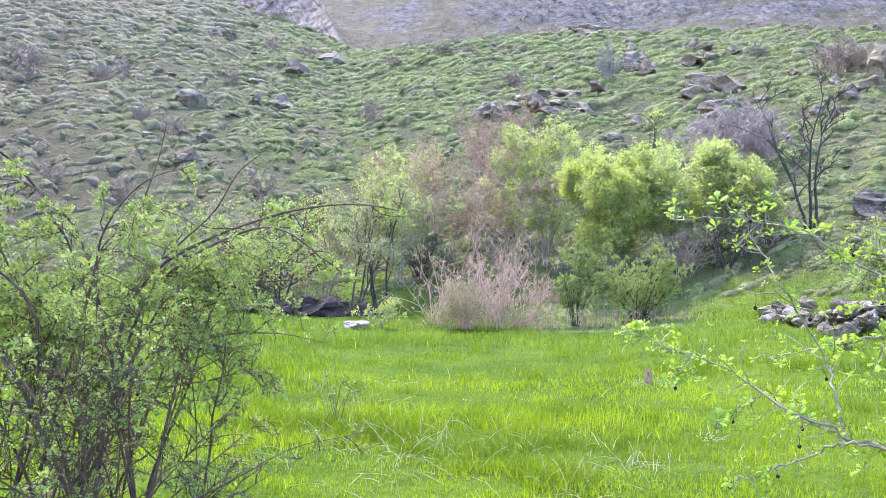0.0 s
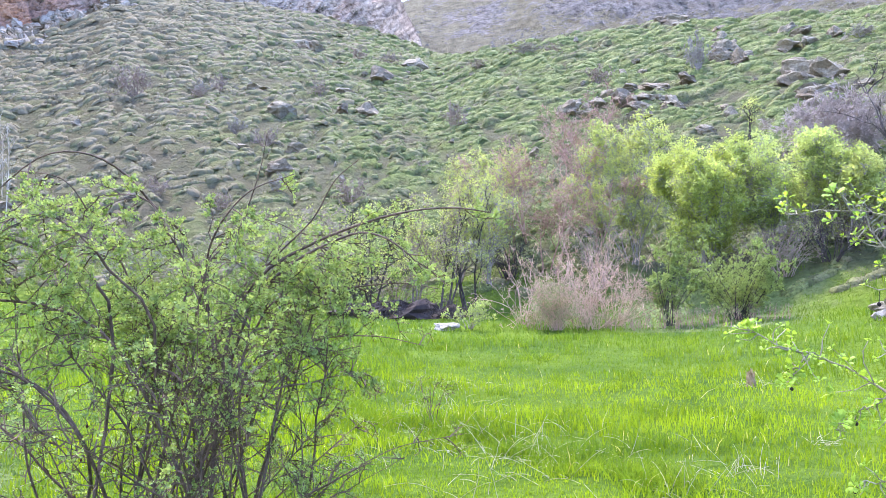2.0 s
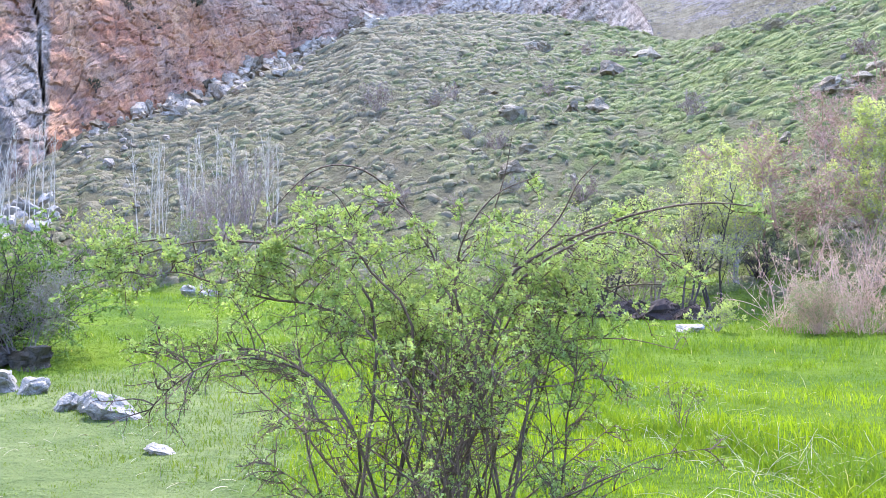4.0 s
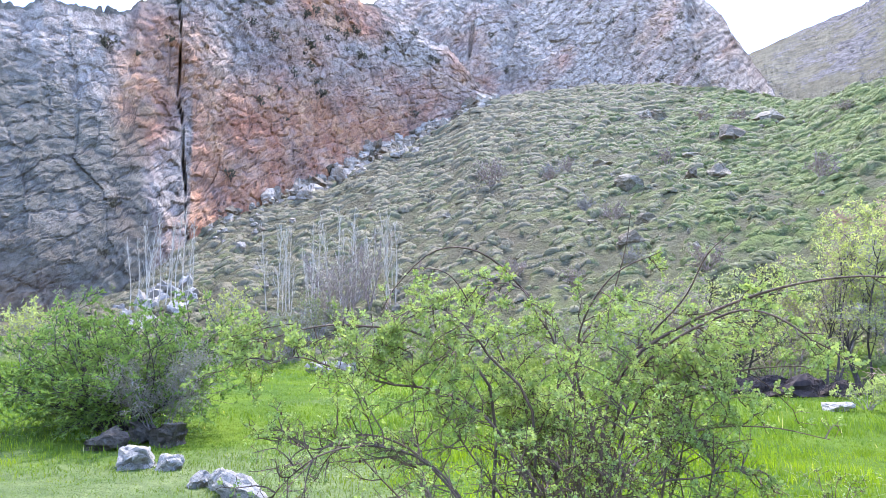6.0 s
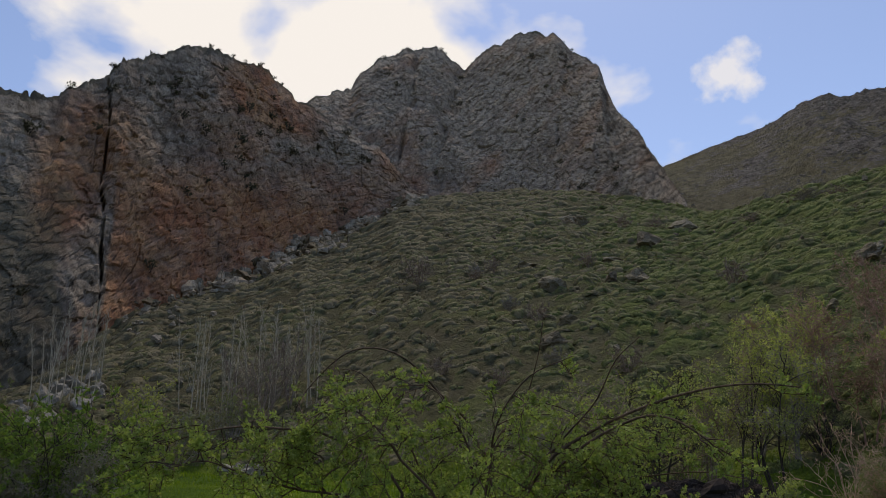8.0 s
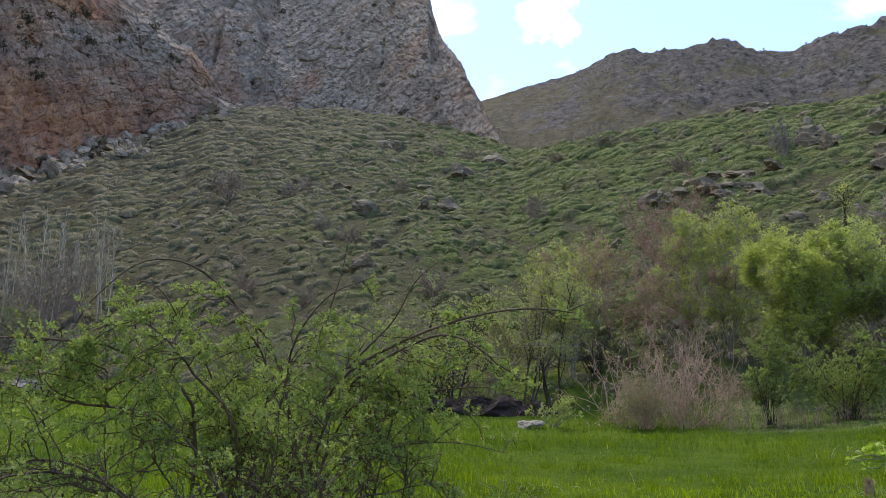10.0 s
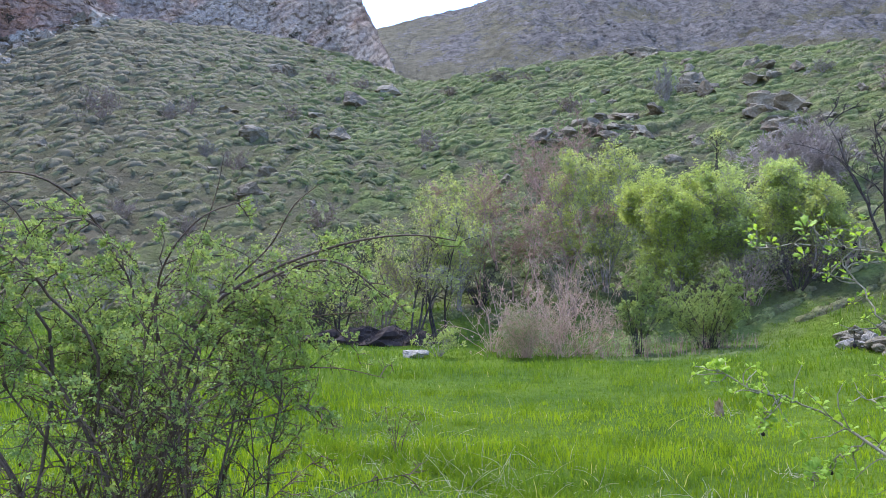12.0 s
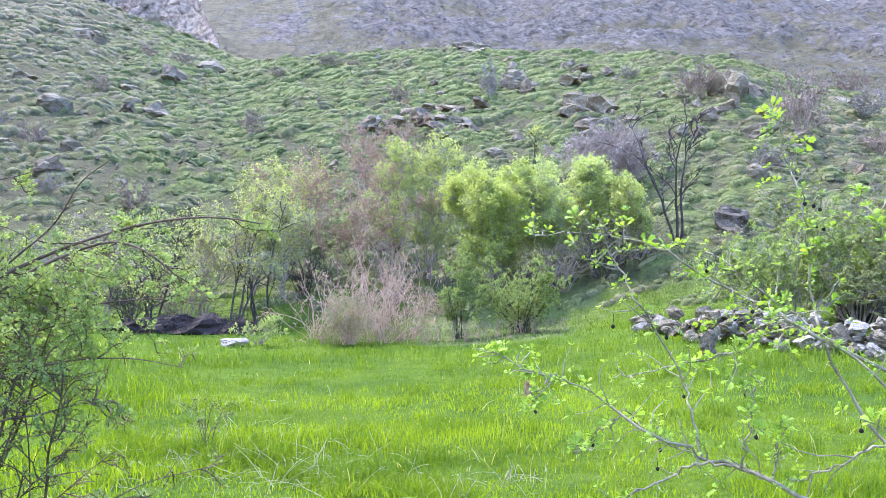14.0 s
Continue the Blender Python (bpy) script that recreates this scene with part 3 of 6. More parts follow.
def height(az, r, masks=False):
    p2 = xy(az, r)
    p = np.stack([p2[:, 0], p2[:, 1], np.zeros(len(r))], 1)
    s = slope_share(az, r)
    on_hill = step(s, 0.0, 0.12)
    z = base_height(az, r)
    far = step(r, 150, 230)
    z = z + on_hill * (1 - far) * (1.0 * fbm(p / 17, 3, 3) * step(s, 0.1, 0.5) + 0.35 * fbm(p / 4.5, 3, 9))
    # tussock steps run along the contour
    along_hill = np.radians(az) * 62
    q = np.stack([along_hill / 1.25 + 0.7 * value_noise(p / 3, 41), r / 1.35 + 0.8 * value_noise(p / 2.4, 42) + 0.25 * along_hill, np.zeros(len(r))], 1)
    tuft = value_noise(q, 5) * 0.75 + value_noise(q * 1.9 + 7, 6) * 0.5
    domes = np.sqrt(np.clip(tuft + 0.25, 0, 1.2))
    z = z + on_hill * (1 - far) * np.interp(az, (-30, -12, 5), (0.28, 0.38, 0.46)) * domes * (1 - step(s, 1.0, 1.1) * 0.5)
    # the meadow's own unevenness
    near = 1 - on_hill
    z = z + near * (0.05 * fbm(p / 2.3, 3, 11) + 0.06 * fbm(p / 7, 2, 12)) * step(r, 1, 5)
    crag = fbm(p / np.array([26.0, 26.0, 1]), 5, 21, 0.55, True)
    knobs = fbm(p / 7.0, 3, 31)
    z = z + far * np.interp(az, (-4, 3.5), (1.0, 0.3)) * (4.5 * crag + 2.6 * knobs + 2.0 * fbm(p / 4.0, 3, 35, 0.6)) * (1 - step(r, 350, 700))
    if not masks:
        return z
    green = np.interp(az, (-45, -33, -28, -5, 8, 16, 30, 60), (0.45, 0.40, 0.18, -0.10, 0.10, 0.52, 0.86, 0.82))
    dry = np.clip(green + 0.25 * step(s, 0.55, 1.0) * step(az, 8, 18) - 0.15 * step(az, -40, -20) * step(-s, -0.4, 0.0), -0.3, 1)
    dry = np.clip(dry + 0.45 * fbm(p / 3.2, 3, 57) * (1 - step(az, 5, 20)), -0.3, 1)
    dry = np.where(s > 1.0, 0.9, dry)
    lumps = fbm(p / 5.0, 4, 55)
    rocky = far * (0.50 + 0.55 * crag + 0.35 * knobs + 0.3 * fbm(p / 2.6, 3, 36)) * np.interp(az, (-45, -25, -5, 4, 10), (0.95, 1.0, 0.95, 0.75, 0.35))
    rocky = rocky + (1 - far) * on_hill * 0.2 * step(lumps, 0.25, 0.5) * step(az, -45, -10)
    worn = step(az, 33, 45) * (1 - step(az, 75, 115)) * 0.95 * step(r + 1.5 * value_noise(p / 1.3, 78), 2.2, 6.5) * (1 - 0.85 * step(r, 11, 17)) + 0.25 * step(value_noise(p / 5.0, 77), 0.35, 0.7) + 0.7 * step(-az, 4, 8) * (1 - step(-az, 18, 24)) * step(r, 18.3, 19.3)
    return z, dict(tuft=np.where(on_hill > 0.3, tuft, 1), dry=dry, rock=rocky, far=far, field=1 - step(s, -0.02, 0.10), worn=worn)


def ground_z(x, y):
    az, r = math.degrees(math.atan2(-x, y)), math.hypot(x, y)
    return float(height(np.array([az]), np.array([r]))[0])


def spot(az, r, sink=0.0):
    """A place on the ground."""
    x, y = xy(az, r)
    return float(x), float(y), ground_z(x, y) - sink


def on_slope(az, el):
    """The distance at which the hillside stands at that angle over the eye's level."""
    r = np.linspace(14, 140, 1200)
    angle = np.degrees(np.arctan2(base_height(np.full(1200, az), r) - EYE, r))
    hit = np.nonzero(angle >= el)[0]
    return float(r[hit[0]]) if len(hit) else float(np.interp(az, TABLE, DIST_EASED))


az_cols = np.concatenate([np.arange(-180, -50, 3.0), np.arange(-50, 76, 0.28), np.arange(78, 180, 3.0)])
rings = np.concatenate([np.linspace(0.3, 5, 14), np.linspace(5.3, 24, 50), np.linspace(24.3, 140, 330), np.geomspace(142, 345, 80), np.geomspace(360, 4500, 20)])
grid_a, grid_r = [g.ravel() for g in np.meshgrid(az_cols, rings, indexing="ij")]
grid_z, masks = height(grid_a, grid_r, True)
na, nr = len(az_cols), len(rings)
idx = np.arange(na * nr).reshape(na, nr)
nxt = np.roll(idx, -1, 0)
quads = np.stack([idx[:, :-1], nxt[:, :-1], nxt[:, 1:], idx[:, 1:]], -1).reshape(-1, 4)[:, ::-1]
centre = np.array([[0, 0, 0.0]])
verts = np.concatenate([np.concatenate([xy(grid_a, grid_r), grid_z[:, None]], 1), centre])
hub = np.stack([np.full(na, na * nr), nxt[:, 0], idx[:, 0]], -1)[:, ::-1]
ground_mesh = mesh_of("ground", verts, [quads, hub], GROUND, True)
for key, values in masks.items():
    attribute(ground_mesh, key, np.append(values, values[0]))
ground = tagged(new("ground", ground_mesh), "green meadow rising to a tussocky grass hillside and grey mountains", "ground", kind="structure")

# ---- cliffs ----
WALL_AZ = (28.1, 30.4, 33.2, 37.1, 39.3, 40, 42, 42.5, 43.9, 45.8, 47.3, 49.6, 50.9, 53.9, 55.1, 57.6, 58.1, 61.6, 62.7, 63.9, 65.2, 75, 95)
WALL_EL = (19.3, 20.6, 23.7, 25.6, 27, 27.2, 28.3, 29, 29.6, 29.8, 30.3, 30.3, 29.3, 28.5, 27.2, 25.8, 25.1, 24.6, 24.9, 25.1, 24.3, 23, 17)
PEAK_AZ = (8.4, 9.4, 10.6, 11.5, 13, 13.7, 14.2, 16.2, 17.2, 19.1, 20.8, 22.6, 24.4, 25.7, 26.9, 28.3, 31.1, 33.1, 34.9, 35.6, 39, 42, 46)
PEAK_EL = (17.9, 19.9, 22.3, 24.1, 25.6, 27.2, 29.1, 30.2, 31.4, 32.1, 32.1, 31.4, 30.6, 29.7, 30.6, 31.5, 31.2, 30.4, 29.5, 28.4, 27.3, 24, 20)


def cliff(name, label, tops, away, lean, pitch, dip, clefts, warm, moss_shade, seed, rest=0.0):
    """A rock wall on the hillside's upper edge: tops gives its skyline, away moves it behind that edge, lean sets its top back."""
    cols = np.arange(tops[0][0], tops[0][-1], pitch)
    rows = np.concatenate([np.linspace(-0.12, 1, int(300 * 0.1 / pitch)), 1 + np.linspace(0.02, 0.9, 14) ** 1.3])
    a, v = [g.ravel() for g in np.meshgrid(cols, rows, indexing="ij")]
    front = np.interp(a, TABLE, DIST_EASED) + away
    foot = EYE + front * np.tan(np.radians(np.interp(a, TABLE, TOP_EL_EASED))) - 1.0
    crest_el = np.interp(a, *tops) + 0.25 * fbm(np.stack([a * 1.3, a * 0, a * 0], 1), 3, seed)
    lean = lean * np.clip((crest_el - np.interp(a, TABLE, TOP_EL_EASED)) / 9.0, 0.1, 1)
    crest = EYE + (front + lean) * np.tan(np.radians(crest_el))
    tall = np.maximum(crest - foot, 1.0)
    w = np.clip(v, -0.2, 1)
    r = front + lean * np.clip(w, 0, 1) ** 1.25 + np.maximum(v - 1, 0) * 45
    z = foot + tall * w - np.maximum(v - 1, 0) * tall * 0.8
    p = np.concatenate([xy(a, r), z[:, None]], 1)
    c, s = math.cos(radians(dip)), math.sin(radians(dip))
    face = radians(0.5 * (tops[0][0] + tops[0][-1]))
    u = p[:, 0] * math.cos(face) + p[:, 1] * math.sin(face)
    inward = p[:, 1] * math.cos(face) - p[:, 0] * math.sin(face)
    tilt = np.stack([u * c + p[:, 2] * s, inward, p[:, 2] * c - u * s], 1)
    beds = fbm(tilt / np.array([13.0, 13.0, 2.4]), 5, seed + 3, 0.6)
    warp = p + 1.5 * np.stack([fbm(p / 9, 2, seed + 5), fbm(p / 9, 2, seed + 6), fbm(p / 9, 2, seed + 7)], 1)
    wild = tilt + 1.6 * np.stack([fbm(p / 5, 3, seed + 9), fbm(p / 5, 3, seed + 10), fbm(p / 5, 3, seed + 11)], 1)
    block, joint = facets(warp / np.array([6.0, 6.0, 9.0]), seed + 8)
    lump, split = facets(wild / np.array([2.3, 2.3, 1.5]), seed + 20)
    chip, nick = facets(wild / np.array([0.95, 0.95, 0.55]), seed + 24)
    rough = fbm(p / 2.2, 4, seed + 30, 0.6)
    grain = fbm(tilt / np.array([2.6, 2.6, 1.0]), 4, seed + 33, 0.62, True)
    d = 2.2 * fbm(p / 30, 3, seed + 40) + 0.3 * block + 0.7 * fbm(p / 6, 4, seed + 44, 0.55) + 0.34 * lump + 0.16 * chip + 0.3 * beds + 0.22 * rough - 0.08 * grain
    course = tilt[:, 2] / 1.7 + 0.9 * fbm(p / 7, 4, seed + 90) + 0.5 * fbm(p / 1.5, 3, seed + 91)
    d += 0.25 * (1 - step(np.abs(course - np.round(course)), 0.0, 0.12)) + 0.12 * (1 - step(joint, 0.0, 0.05)) + 0.1 * (1 - step(split, 0.0, 0.09))
    for top_az, low_az, wide, deep in clefts:
        mid = low_az + (top_az - low_az) * np.clip(v, 0, 1) + 0.25 * value_noise(np.stack([v * 9, v * 0, v * 0], 1), seed + 50)
        d += deep * (0.6 + 0.5 * value_noise(np.stack([v * 17, v * 0, a * 0], 1), seed + 51)) * np.exp(-((a - mid) / (wide * (0.85 + 0.5 * value_noise(np.stack([v * 11, v * 0, v * 0], 1), seed + 52)))) ** 2)
    fade = step(v, -0.12, 0.06) * (1 - 0.6 * step(v, 0.85, 1.0) - 0.3 * step(v, 1.0, 1.5))
    d = d * (1 - rest * step(a, 55.2, 56.5)) * (0.55 + 0.45 * step(a, 8.4, 10.5))
    r2 = r + d * fade
    ragged_top = step(v, 0.9, 1.0)
    z2 = z + ragged_top * (0.4 * rough + 0.5 * lump + 0.35 * chip)
    verts = np.concatenate([xy(a, r2), z2[:, None]], 1)
    nc, nv = len(cols), len(rows)
    idx = np.arange(nc * nv).reshape(nc, nv)
    quads = np.stack([idx[:-1, :-1], idx[1:, :-1], idx[1:, 1:], idx[:-1, 1:]], -1).reshape(-1, 4)[:, ::-1]
    me = mesh_of(name, verts, [quads], CLIFF, False)
    attribute(me, "ochre", warm(a, v, p) + 0.75 * fbm(tilt / np.array([16.0, 16.0, 6.0]), 5, seed + 60, 0.62) + 0.25 * beds)
    attribute(me, "bedding", 0.6 * fbm(tilt / np.array([9.0, 9.0, 0.9]), 4, seed + 80, 0.65) + 0.2 * grain + 0.5 * lump)
    line = np.abs(course - np.round(course)) + 0.35 * np.clip(fbm(p / 5, 3, seed + 92) - 0.05, 0, 1)
    attribute(me, "joint", np.max([0.85 * (1 - step(line, 0.0, 0.07)), 0.6 * (1 - step(joint, 0.0, 0.04)), 0.6 * (1 - step(split, 0.0, 0.10)), 0.3 * (1 - step(nick, 0.0, 0.08))], 0))
    attribute(me, "ledge", step(v, 0.96, 1.0) * 0.8 + 0.5 * step(fbm(p / 11, 3, seed + 70), 0.25, 0.55) + moss_shade(a, v))
    tagged(new(name, me), label, "cliff", kind="structure")
    return cols, rows, verts.reshape(nc, nv, 3)


def warm_wall(a, v, p):
    low = step(53.7 - a, 0.0, 0.5) * step(a, 31, 36) * (1 - step(v - 0.016 * (a - 44), 0.10, 0.80)) * 1.05
    cap = np.exp(-((a - 42.5) / 3.0) ** 2) * step(v, 0.66, 0.8) * 1.0
    left = np.exp(-((a - 56.4) / 3.0) ** 2 - ((v - 0.64) / 0.22) ** 2) * 1.3
    return 0.22 + low + cap + left + 0.25 * step(-a, -38, -33) - 0.35 * step(a, 58, 60) + 0.9 * step(a, 60.5, 62) * (1 - step(v, 0.1, 0.3))


def warm_peak(a, v, p):
    return 0.28 + 0.5 * np.exp(-((a - 30.5) / 1.6) ** 2 - ((v - 0.12) / 0.2) ** 2)


# dark moss at the cleft foot, spread over the left wall as painted shade
wall_grid = cliff("cliff_wall", "tall grey and ochre limestone cliff with a dark vertical cleft", (WALL_AZ, WALL_EL), 0.0, 9.0, 0.125, 28, ((55.0, 53.5, 0.06, 2.4),), warm_wall, lambda a, v: 0.75 * step(a, 54.6, 57.5) * (1 - step(v + 0.03 * (58 - a), 0.45, 0.95)), 100, 0.5)
peak_grid = cliff("cliff_peak", "grey-brown twin-topped limestone peak above the grass slope", (PEAK_AZ, PEAK_EL), 4.0, 24.0, 0.115, 52, ((25.9, 28.5, 0.4, 2.2), (29.5, 32.0, 0.3, 1.8), (16.5, 18.5, 0.3, 0.9)), warm_peak, lambda a, v: 0.0 * v, 300)

# ---- rocks ----
def boulder_mesh(name, seed, flatness, cuts, material, levels=3):
    """An angular stone about 1 m across: a ball cut by planes, then roughened; it stands on z = 0."""
    rng = np.random.default_rng(seed)
    bm = bmesh.new()
    bmesh.ops.create_icosphere(bm, subdivisions=levels, radius=0.62)
    p = np.array([v.co for v in bm.verts])
    for _ in range(cuts):
        d = unit(rng.normal(size=3) * np.array([1, 1, 0.8]))
        over = p @ d - rng.uniform(0.22, 0.46)
        p = p - 0.99 * np.maximum(over, 0)[:, None] * d
    f1, f2, tone = cells(p * np.array([2.6, 2.6, 4.2]) + seed, seed)
    p += unit(p) * (0.05 * fbm(p * 2.4 + seed, 3, seed) + 0.03 * fbm(p * 8 + seed, 2, seed + 5, 0.6) + 0.17 * (tone - 0.5) - 0.05 * (1 - step(f2 - f1, 0, 0.2)))[:, None]
    p[:, 2] = p[:, 2] * flatness
    p[:, 2] -= p[:, 2].min()
    for v, co in zip(bm.verts, p):
        v.co = co
    me = bpy.data.meshes.new(name)
    bm.to_mesh(me)
    bm.free()
    me.materials.append(material)
    return me


KINDS = {
    "grey": [boulder_mesh("boulder", 10 + k, f, 15, ROCK_GREY) for k, f in enumerate((0.9, 1.0, 0.7, 1.1))],
    "brown": [boulder_mesh("boulder", 20 + k, f, 16, ROCK_BROWN) for k, f in enumerate((0.65, 0.8, 0.5))],
    "pale": [boulder_mesh("stone", 30 + k, f, 13, ROCK_PALE) for k, f in enumerate((0.7, 0.8, 0.6, 0.75))],
    "dark": [boulder_mesh("boulder", 40 + k, f, 13, ROCK_DARK) for k, f in enumerate((0.7, 0.8))],
    "slab": [boulder_mesh("broken_rock", 50 + k, f, 22, m, 3) for k, (f, m) in enumerate(((0.5, ROCK_SLAB), (0.65, ROCK_SLAB), (0.4, ROCK_SLAB), (0.8, ROCK_BROWN)))],
    "field": [boulder_mesh("stone", 80 + k, f, 20, ROCK_PALE, 4) for k, f in enumerate((0.7, 0.8, 0.65))],
    "earth": [boulder_mesh("earth_bank", 70 + k, f, 6, EARTH) for k, f in enumerate((0.6, 0.7))],
    "ledge": [boulder_mesh("boulder", 60 + k, f, 12, m) for k, (f, m) in enumerate(((0.42, ROCK_GREY), (0.36, ROCK_BROWN), (0.5, ROCK_GREY)))],
}
rock_rng = np.random.default_rng(7)


def stone(name, kind, place, wide, high, label, group="", turn=None, lean=6.0):
    """A stone of that width and height, set a little into the ground."""
    me = KINDS[kind][rock_rng.integers(len(KINDS[kind]))]
    tall = max(v.co.z for v in me.vertices) if len(me.vertices) else 1
    ob = new(name, me)
    turn = rock_rng.uniform(0, 360) if turn is None else turn
    tip = rock_rng.uniform(-lean, lean, 2)
    x, y, z = place
    ob.matrix_world = pose(x, y, z - 0.42 * high, tip[0], tip[1], turn) @ Matrix.Diagonal((wide, wide * rock_rng.uniform(0.6, 1.05), 1.38 * high / tall, 1))
    return tagged(ob, label, "rock", group)


# outcrops on the hillside: azimuth, angle over eye level, width and height in degrees
ROCKS_LEFT = ((21.2, 14.6, 1.78, 0.89), (14.3, 14.5, 1.69, 0.67), (14.7, 12.9, 1.34, 0.98), (12.5, 13.3, 1.78, 1.25), (19.0, 12.7, 2.0, 1.34), (11.9, 15.7, 2.23, 1.6),
              (9.0, 16.2, 1.87, 1.16), (18.1, 10.1, 1.87, 1.07), (19.7, 8.3, 1.69, 1.25), (16.8, 17.3, 2.67, 0.8), (-10.9, 17.8, 2.67, 0.9), (30.6, 13.9, 0.9, 0.7), (33.6, 10.6, 0.9, 0.6))
ROCKS_PILE = ((-4.9, 12.5, 1.78, 0.89), (-7.1, 12.8, 1.51, 1.07), (-8.3, 13.1, 1.6, 0.71), (-10.1, 13.0, 2.05, 1.16), (-8.6, 12.3, 1.34, 0.8), (-8.4, 11.7, 1.16, 0.71),
              (-6.4, 13.5, 1.34, 0.67), (-9.5, 13.9, 1.6, 0.62), (-3.7, 12.0, 2.23, 0.89), (-7.7, 13.8, 1.34, 0.62), (-11.3, 12.4, 1.2, 0.7))
ROCKS_RIGHT = ((-15.1, 15.2, 3.56, 1.78), (-19.6, 16.3, 2.45, 1.78), (-21.8, 16.3, 1.78, 0.98), (-20.7, 13.9, 4.45, 1.25), (-20.7, 12.7, 2.85, 1.34), (-20.4, 12.0, 1.34, 0.71),
               (-19.6, 15.0, 1.78, 0.89), (-30.3, 13.2, 4.9, 2.67), (-21.9, 11.3, 2.67, 1.07), (-13.4, 10.7, 1.34, 0.89), (-12.1, 14.3, 1.78, 0.98), (-32.6, 11.0, 2.2, 1.3), (-35.0, 10.2, 1.8, 1.0), (-38.0, 12.6, 1.6, 0.8))
for rows, kinds, label in ((ROCKS_LEFT, ("grey", "grey", "brown"), "weathered grey boulder bedded in the grassy hillside"),
                           (ROCKS_PILE, ("grey", "brown", "grey"), "grey-brown boulder in a tumbled outcrop on the hillside"),
                           (ROCKS_RIGHT, ("brown", "grey"), "large layered brown-grey rock outcrop on the hillside")):
    for k, (az, el, w, h) in enumerate(rows):
        if rows is ROCKS_PILE:
            w, h = 1.25 * w, 1.2 * h
        r = on_slope(az, el - 0.45 * h)
        if w > 2.4:
            # a broken outcrop: ledges one over the other
            for j in range(int(3 + w)):
                a2 = az + rock_rng.uniform(-0.32, 0.32) * w
                r2 = on_slope(a2, el - 0.5 * h + h * rock_rng.uniform(0.0, 0.75))
                w2 = w * rock_rng.uniform(0.35, 0.85)
                stone("boulder", "ledge" if j % 3 else kinds[k % len(kinds)], spot(a2, r2, 0.08 * radians(w2) * r2), radians(w2) * r2, radians(w2) * r2 * rock_rng.uniform(0.34, 0.55), label, "hillside boulders", lean=9)
            continue
        stone("boulder", kinds[k % len(kinds)], spot(az, r, 0.07 * radians(w) * r), 1.45 * radians(w) * r, 0.95 * radians(h) * r, label, "hillside boulders")
# small stones strewn over the slope
for _ in range(150):
    az, s = rock_rng.uniform(-41, 50), rock_rng.uniform(0.12, 0.97)
    foot, top = np.interp(az, TABLE, FOOT_R_EASED), np.interp(az, TABLE, DIST_EASED)
    w = rock_rng.uniform(0.35, 1.1) * (1.4 if az < -4 else 1.0)
    stone("stone", "grey" if rock_rng.random() < 0.7 else "brown", spot(az, foot + s * (top - foot)), w, w * rock_rng.uniform(0.4, 0.7), "small grey stone lying on the grassy slope", "strewn stones")
# broken slabs along the foot of the cliff
for _ in range(295):
    az = rock_rng.uniform(29.5, 52)
    top = float(np.interp(az, TABLE, DIST_EASED))
    back = abs(rock_rng.normal(0, 4.0)) * (1.0 if az < 48 else 1.6)
    r = top - back + 0.8
    w = rock_rng.uniform(0.7, 3.0) if az < 47.5 else rock_rng.uniform(0.4, 1.4)
    x, y, z = spot(az, r)
    z += rock_rng.uniform(0.0, 1.6) * math.exp(-(back / 2.5) ** 2)
    stone("broken_rock", "slab", (x, y, z), w, w * rock_rng.uniform(0.3, 0.6), "pale broken limestone slab at the foot of the cliff", "cliff foot slabs", lean=28)
# pale stones under the bare poplars
for _ in range(26):
    az = rock_rng.uniform(53.0, 58.5)
    r = rock_rng.uniform(44, 57)
    w = rock_rng.uniform(0.6, 1.8)
    stone("broken_rock", "pale", spot(az, r), w, w * rock_rng.uniform(0.5, 0.8), "pale limestone block among bare poplars", "poplar blocks", lean=15)
# field stones
for az, r, w, h, turn in ((50.1, 10.0, 0.95, 0.34, 20), (50.9, 10.5, 0.55, 0.30, 70), (52.3, 10.9, 0.62, 0.24, 140), (54.8, 12.4, 0.62, 0.26, 30), (56.6, 12.9, 0.85, 0.36, 200), (47.0, 7.8, 0.45, 0.10, 10)):
    stone("field_stone", "field", spot(az, r), w, h, "pale rounded limestone lying in short grass", "meadow stones", turn)
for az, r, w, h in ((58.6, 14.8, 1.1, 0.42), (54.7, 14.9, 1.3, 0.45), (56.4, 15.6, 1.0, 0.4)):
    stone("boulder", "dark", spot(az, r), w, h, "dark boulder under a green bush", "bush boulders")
stone("field_stone", "field", spot(6.85, 18.9), 0.95, 0.2, "flat pale stone in the meadow beside a small bush", "meadow stones", 15)
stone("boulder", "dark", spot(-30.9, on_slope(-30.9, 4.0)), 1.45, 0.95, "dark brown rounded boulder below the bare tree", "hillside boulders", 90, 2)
# added dark rock: it fills in for the shade under the bush
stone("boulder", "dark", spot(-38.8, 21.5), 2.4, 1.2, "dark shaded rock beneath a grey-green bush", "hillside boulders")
for az, el in ((42.8, -0.8), (41.8, -0.9), (44.0, -0.7), (43.3, -0.4)):
    stone("field_stone", "pale", spot(az, 31.5 + rock_rng.uniform(-1, 1)), 1.1, 0.55, "pale stone at the meadow's far edge", "meadow stones")
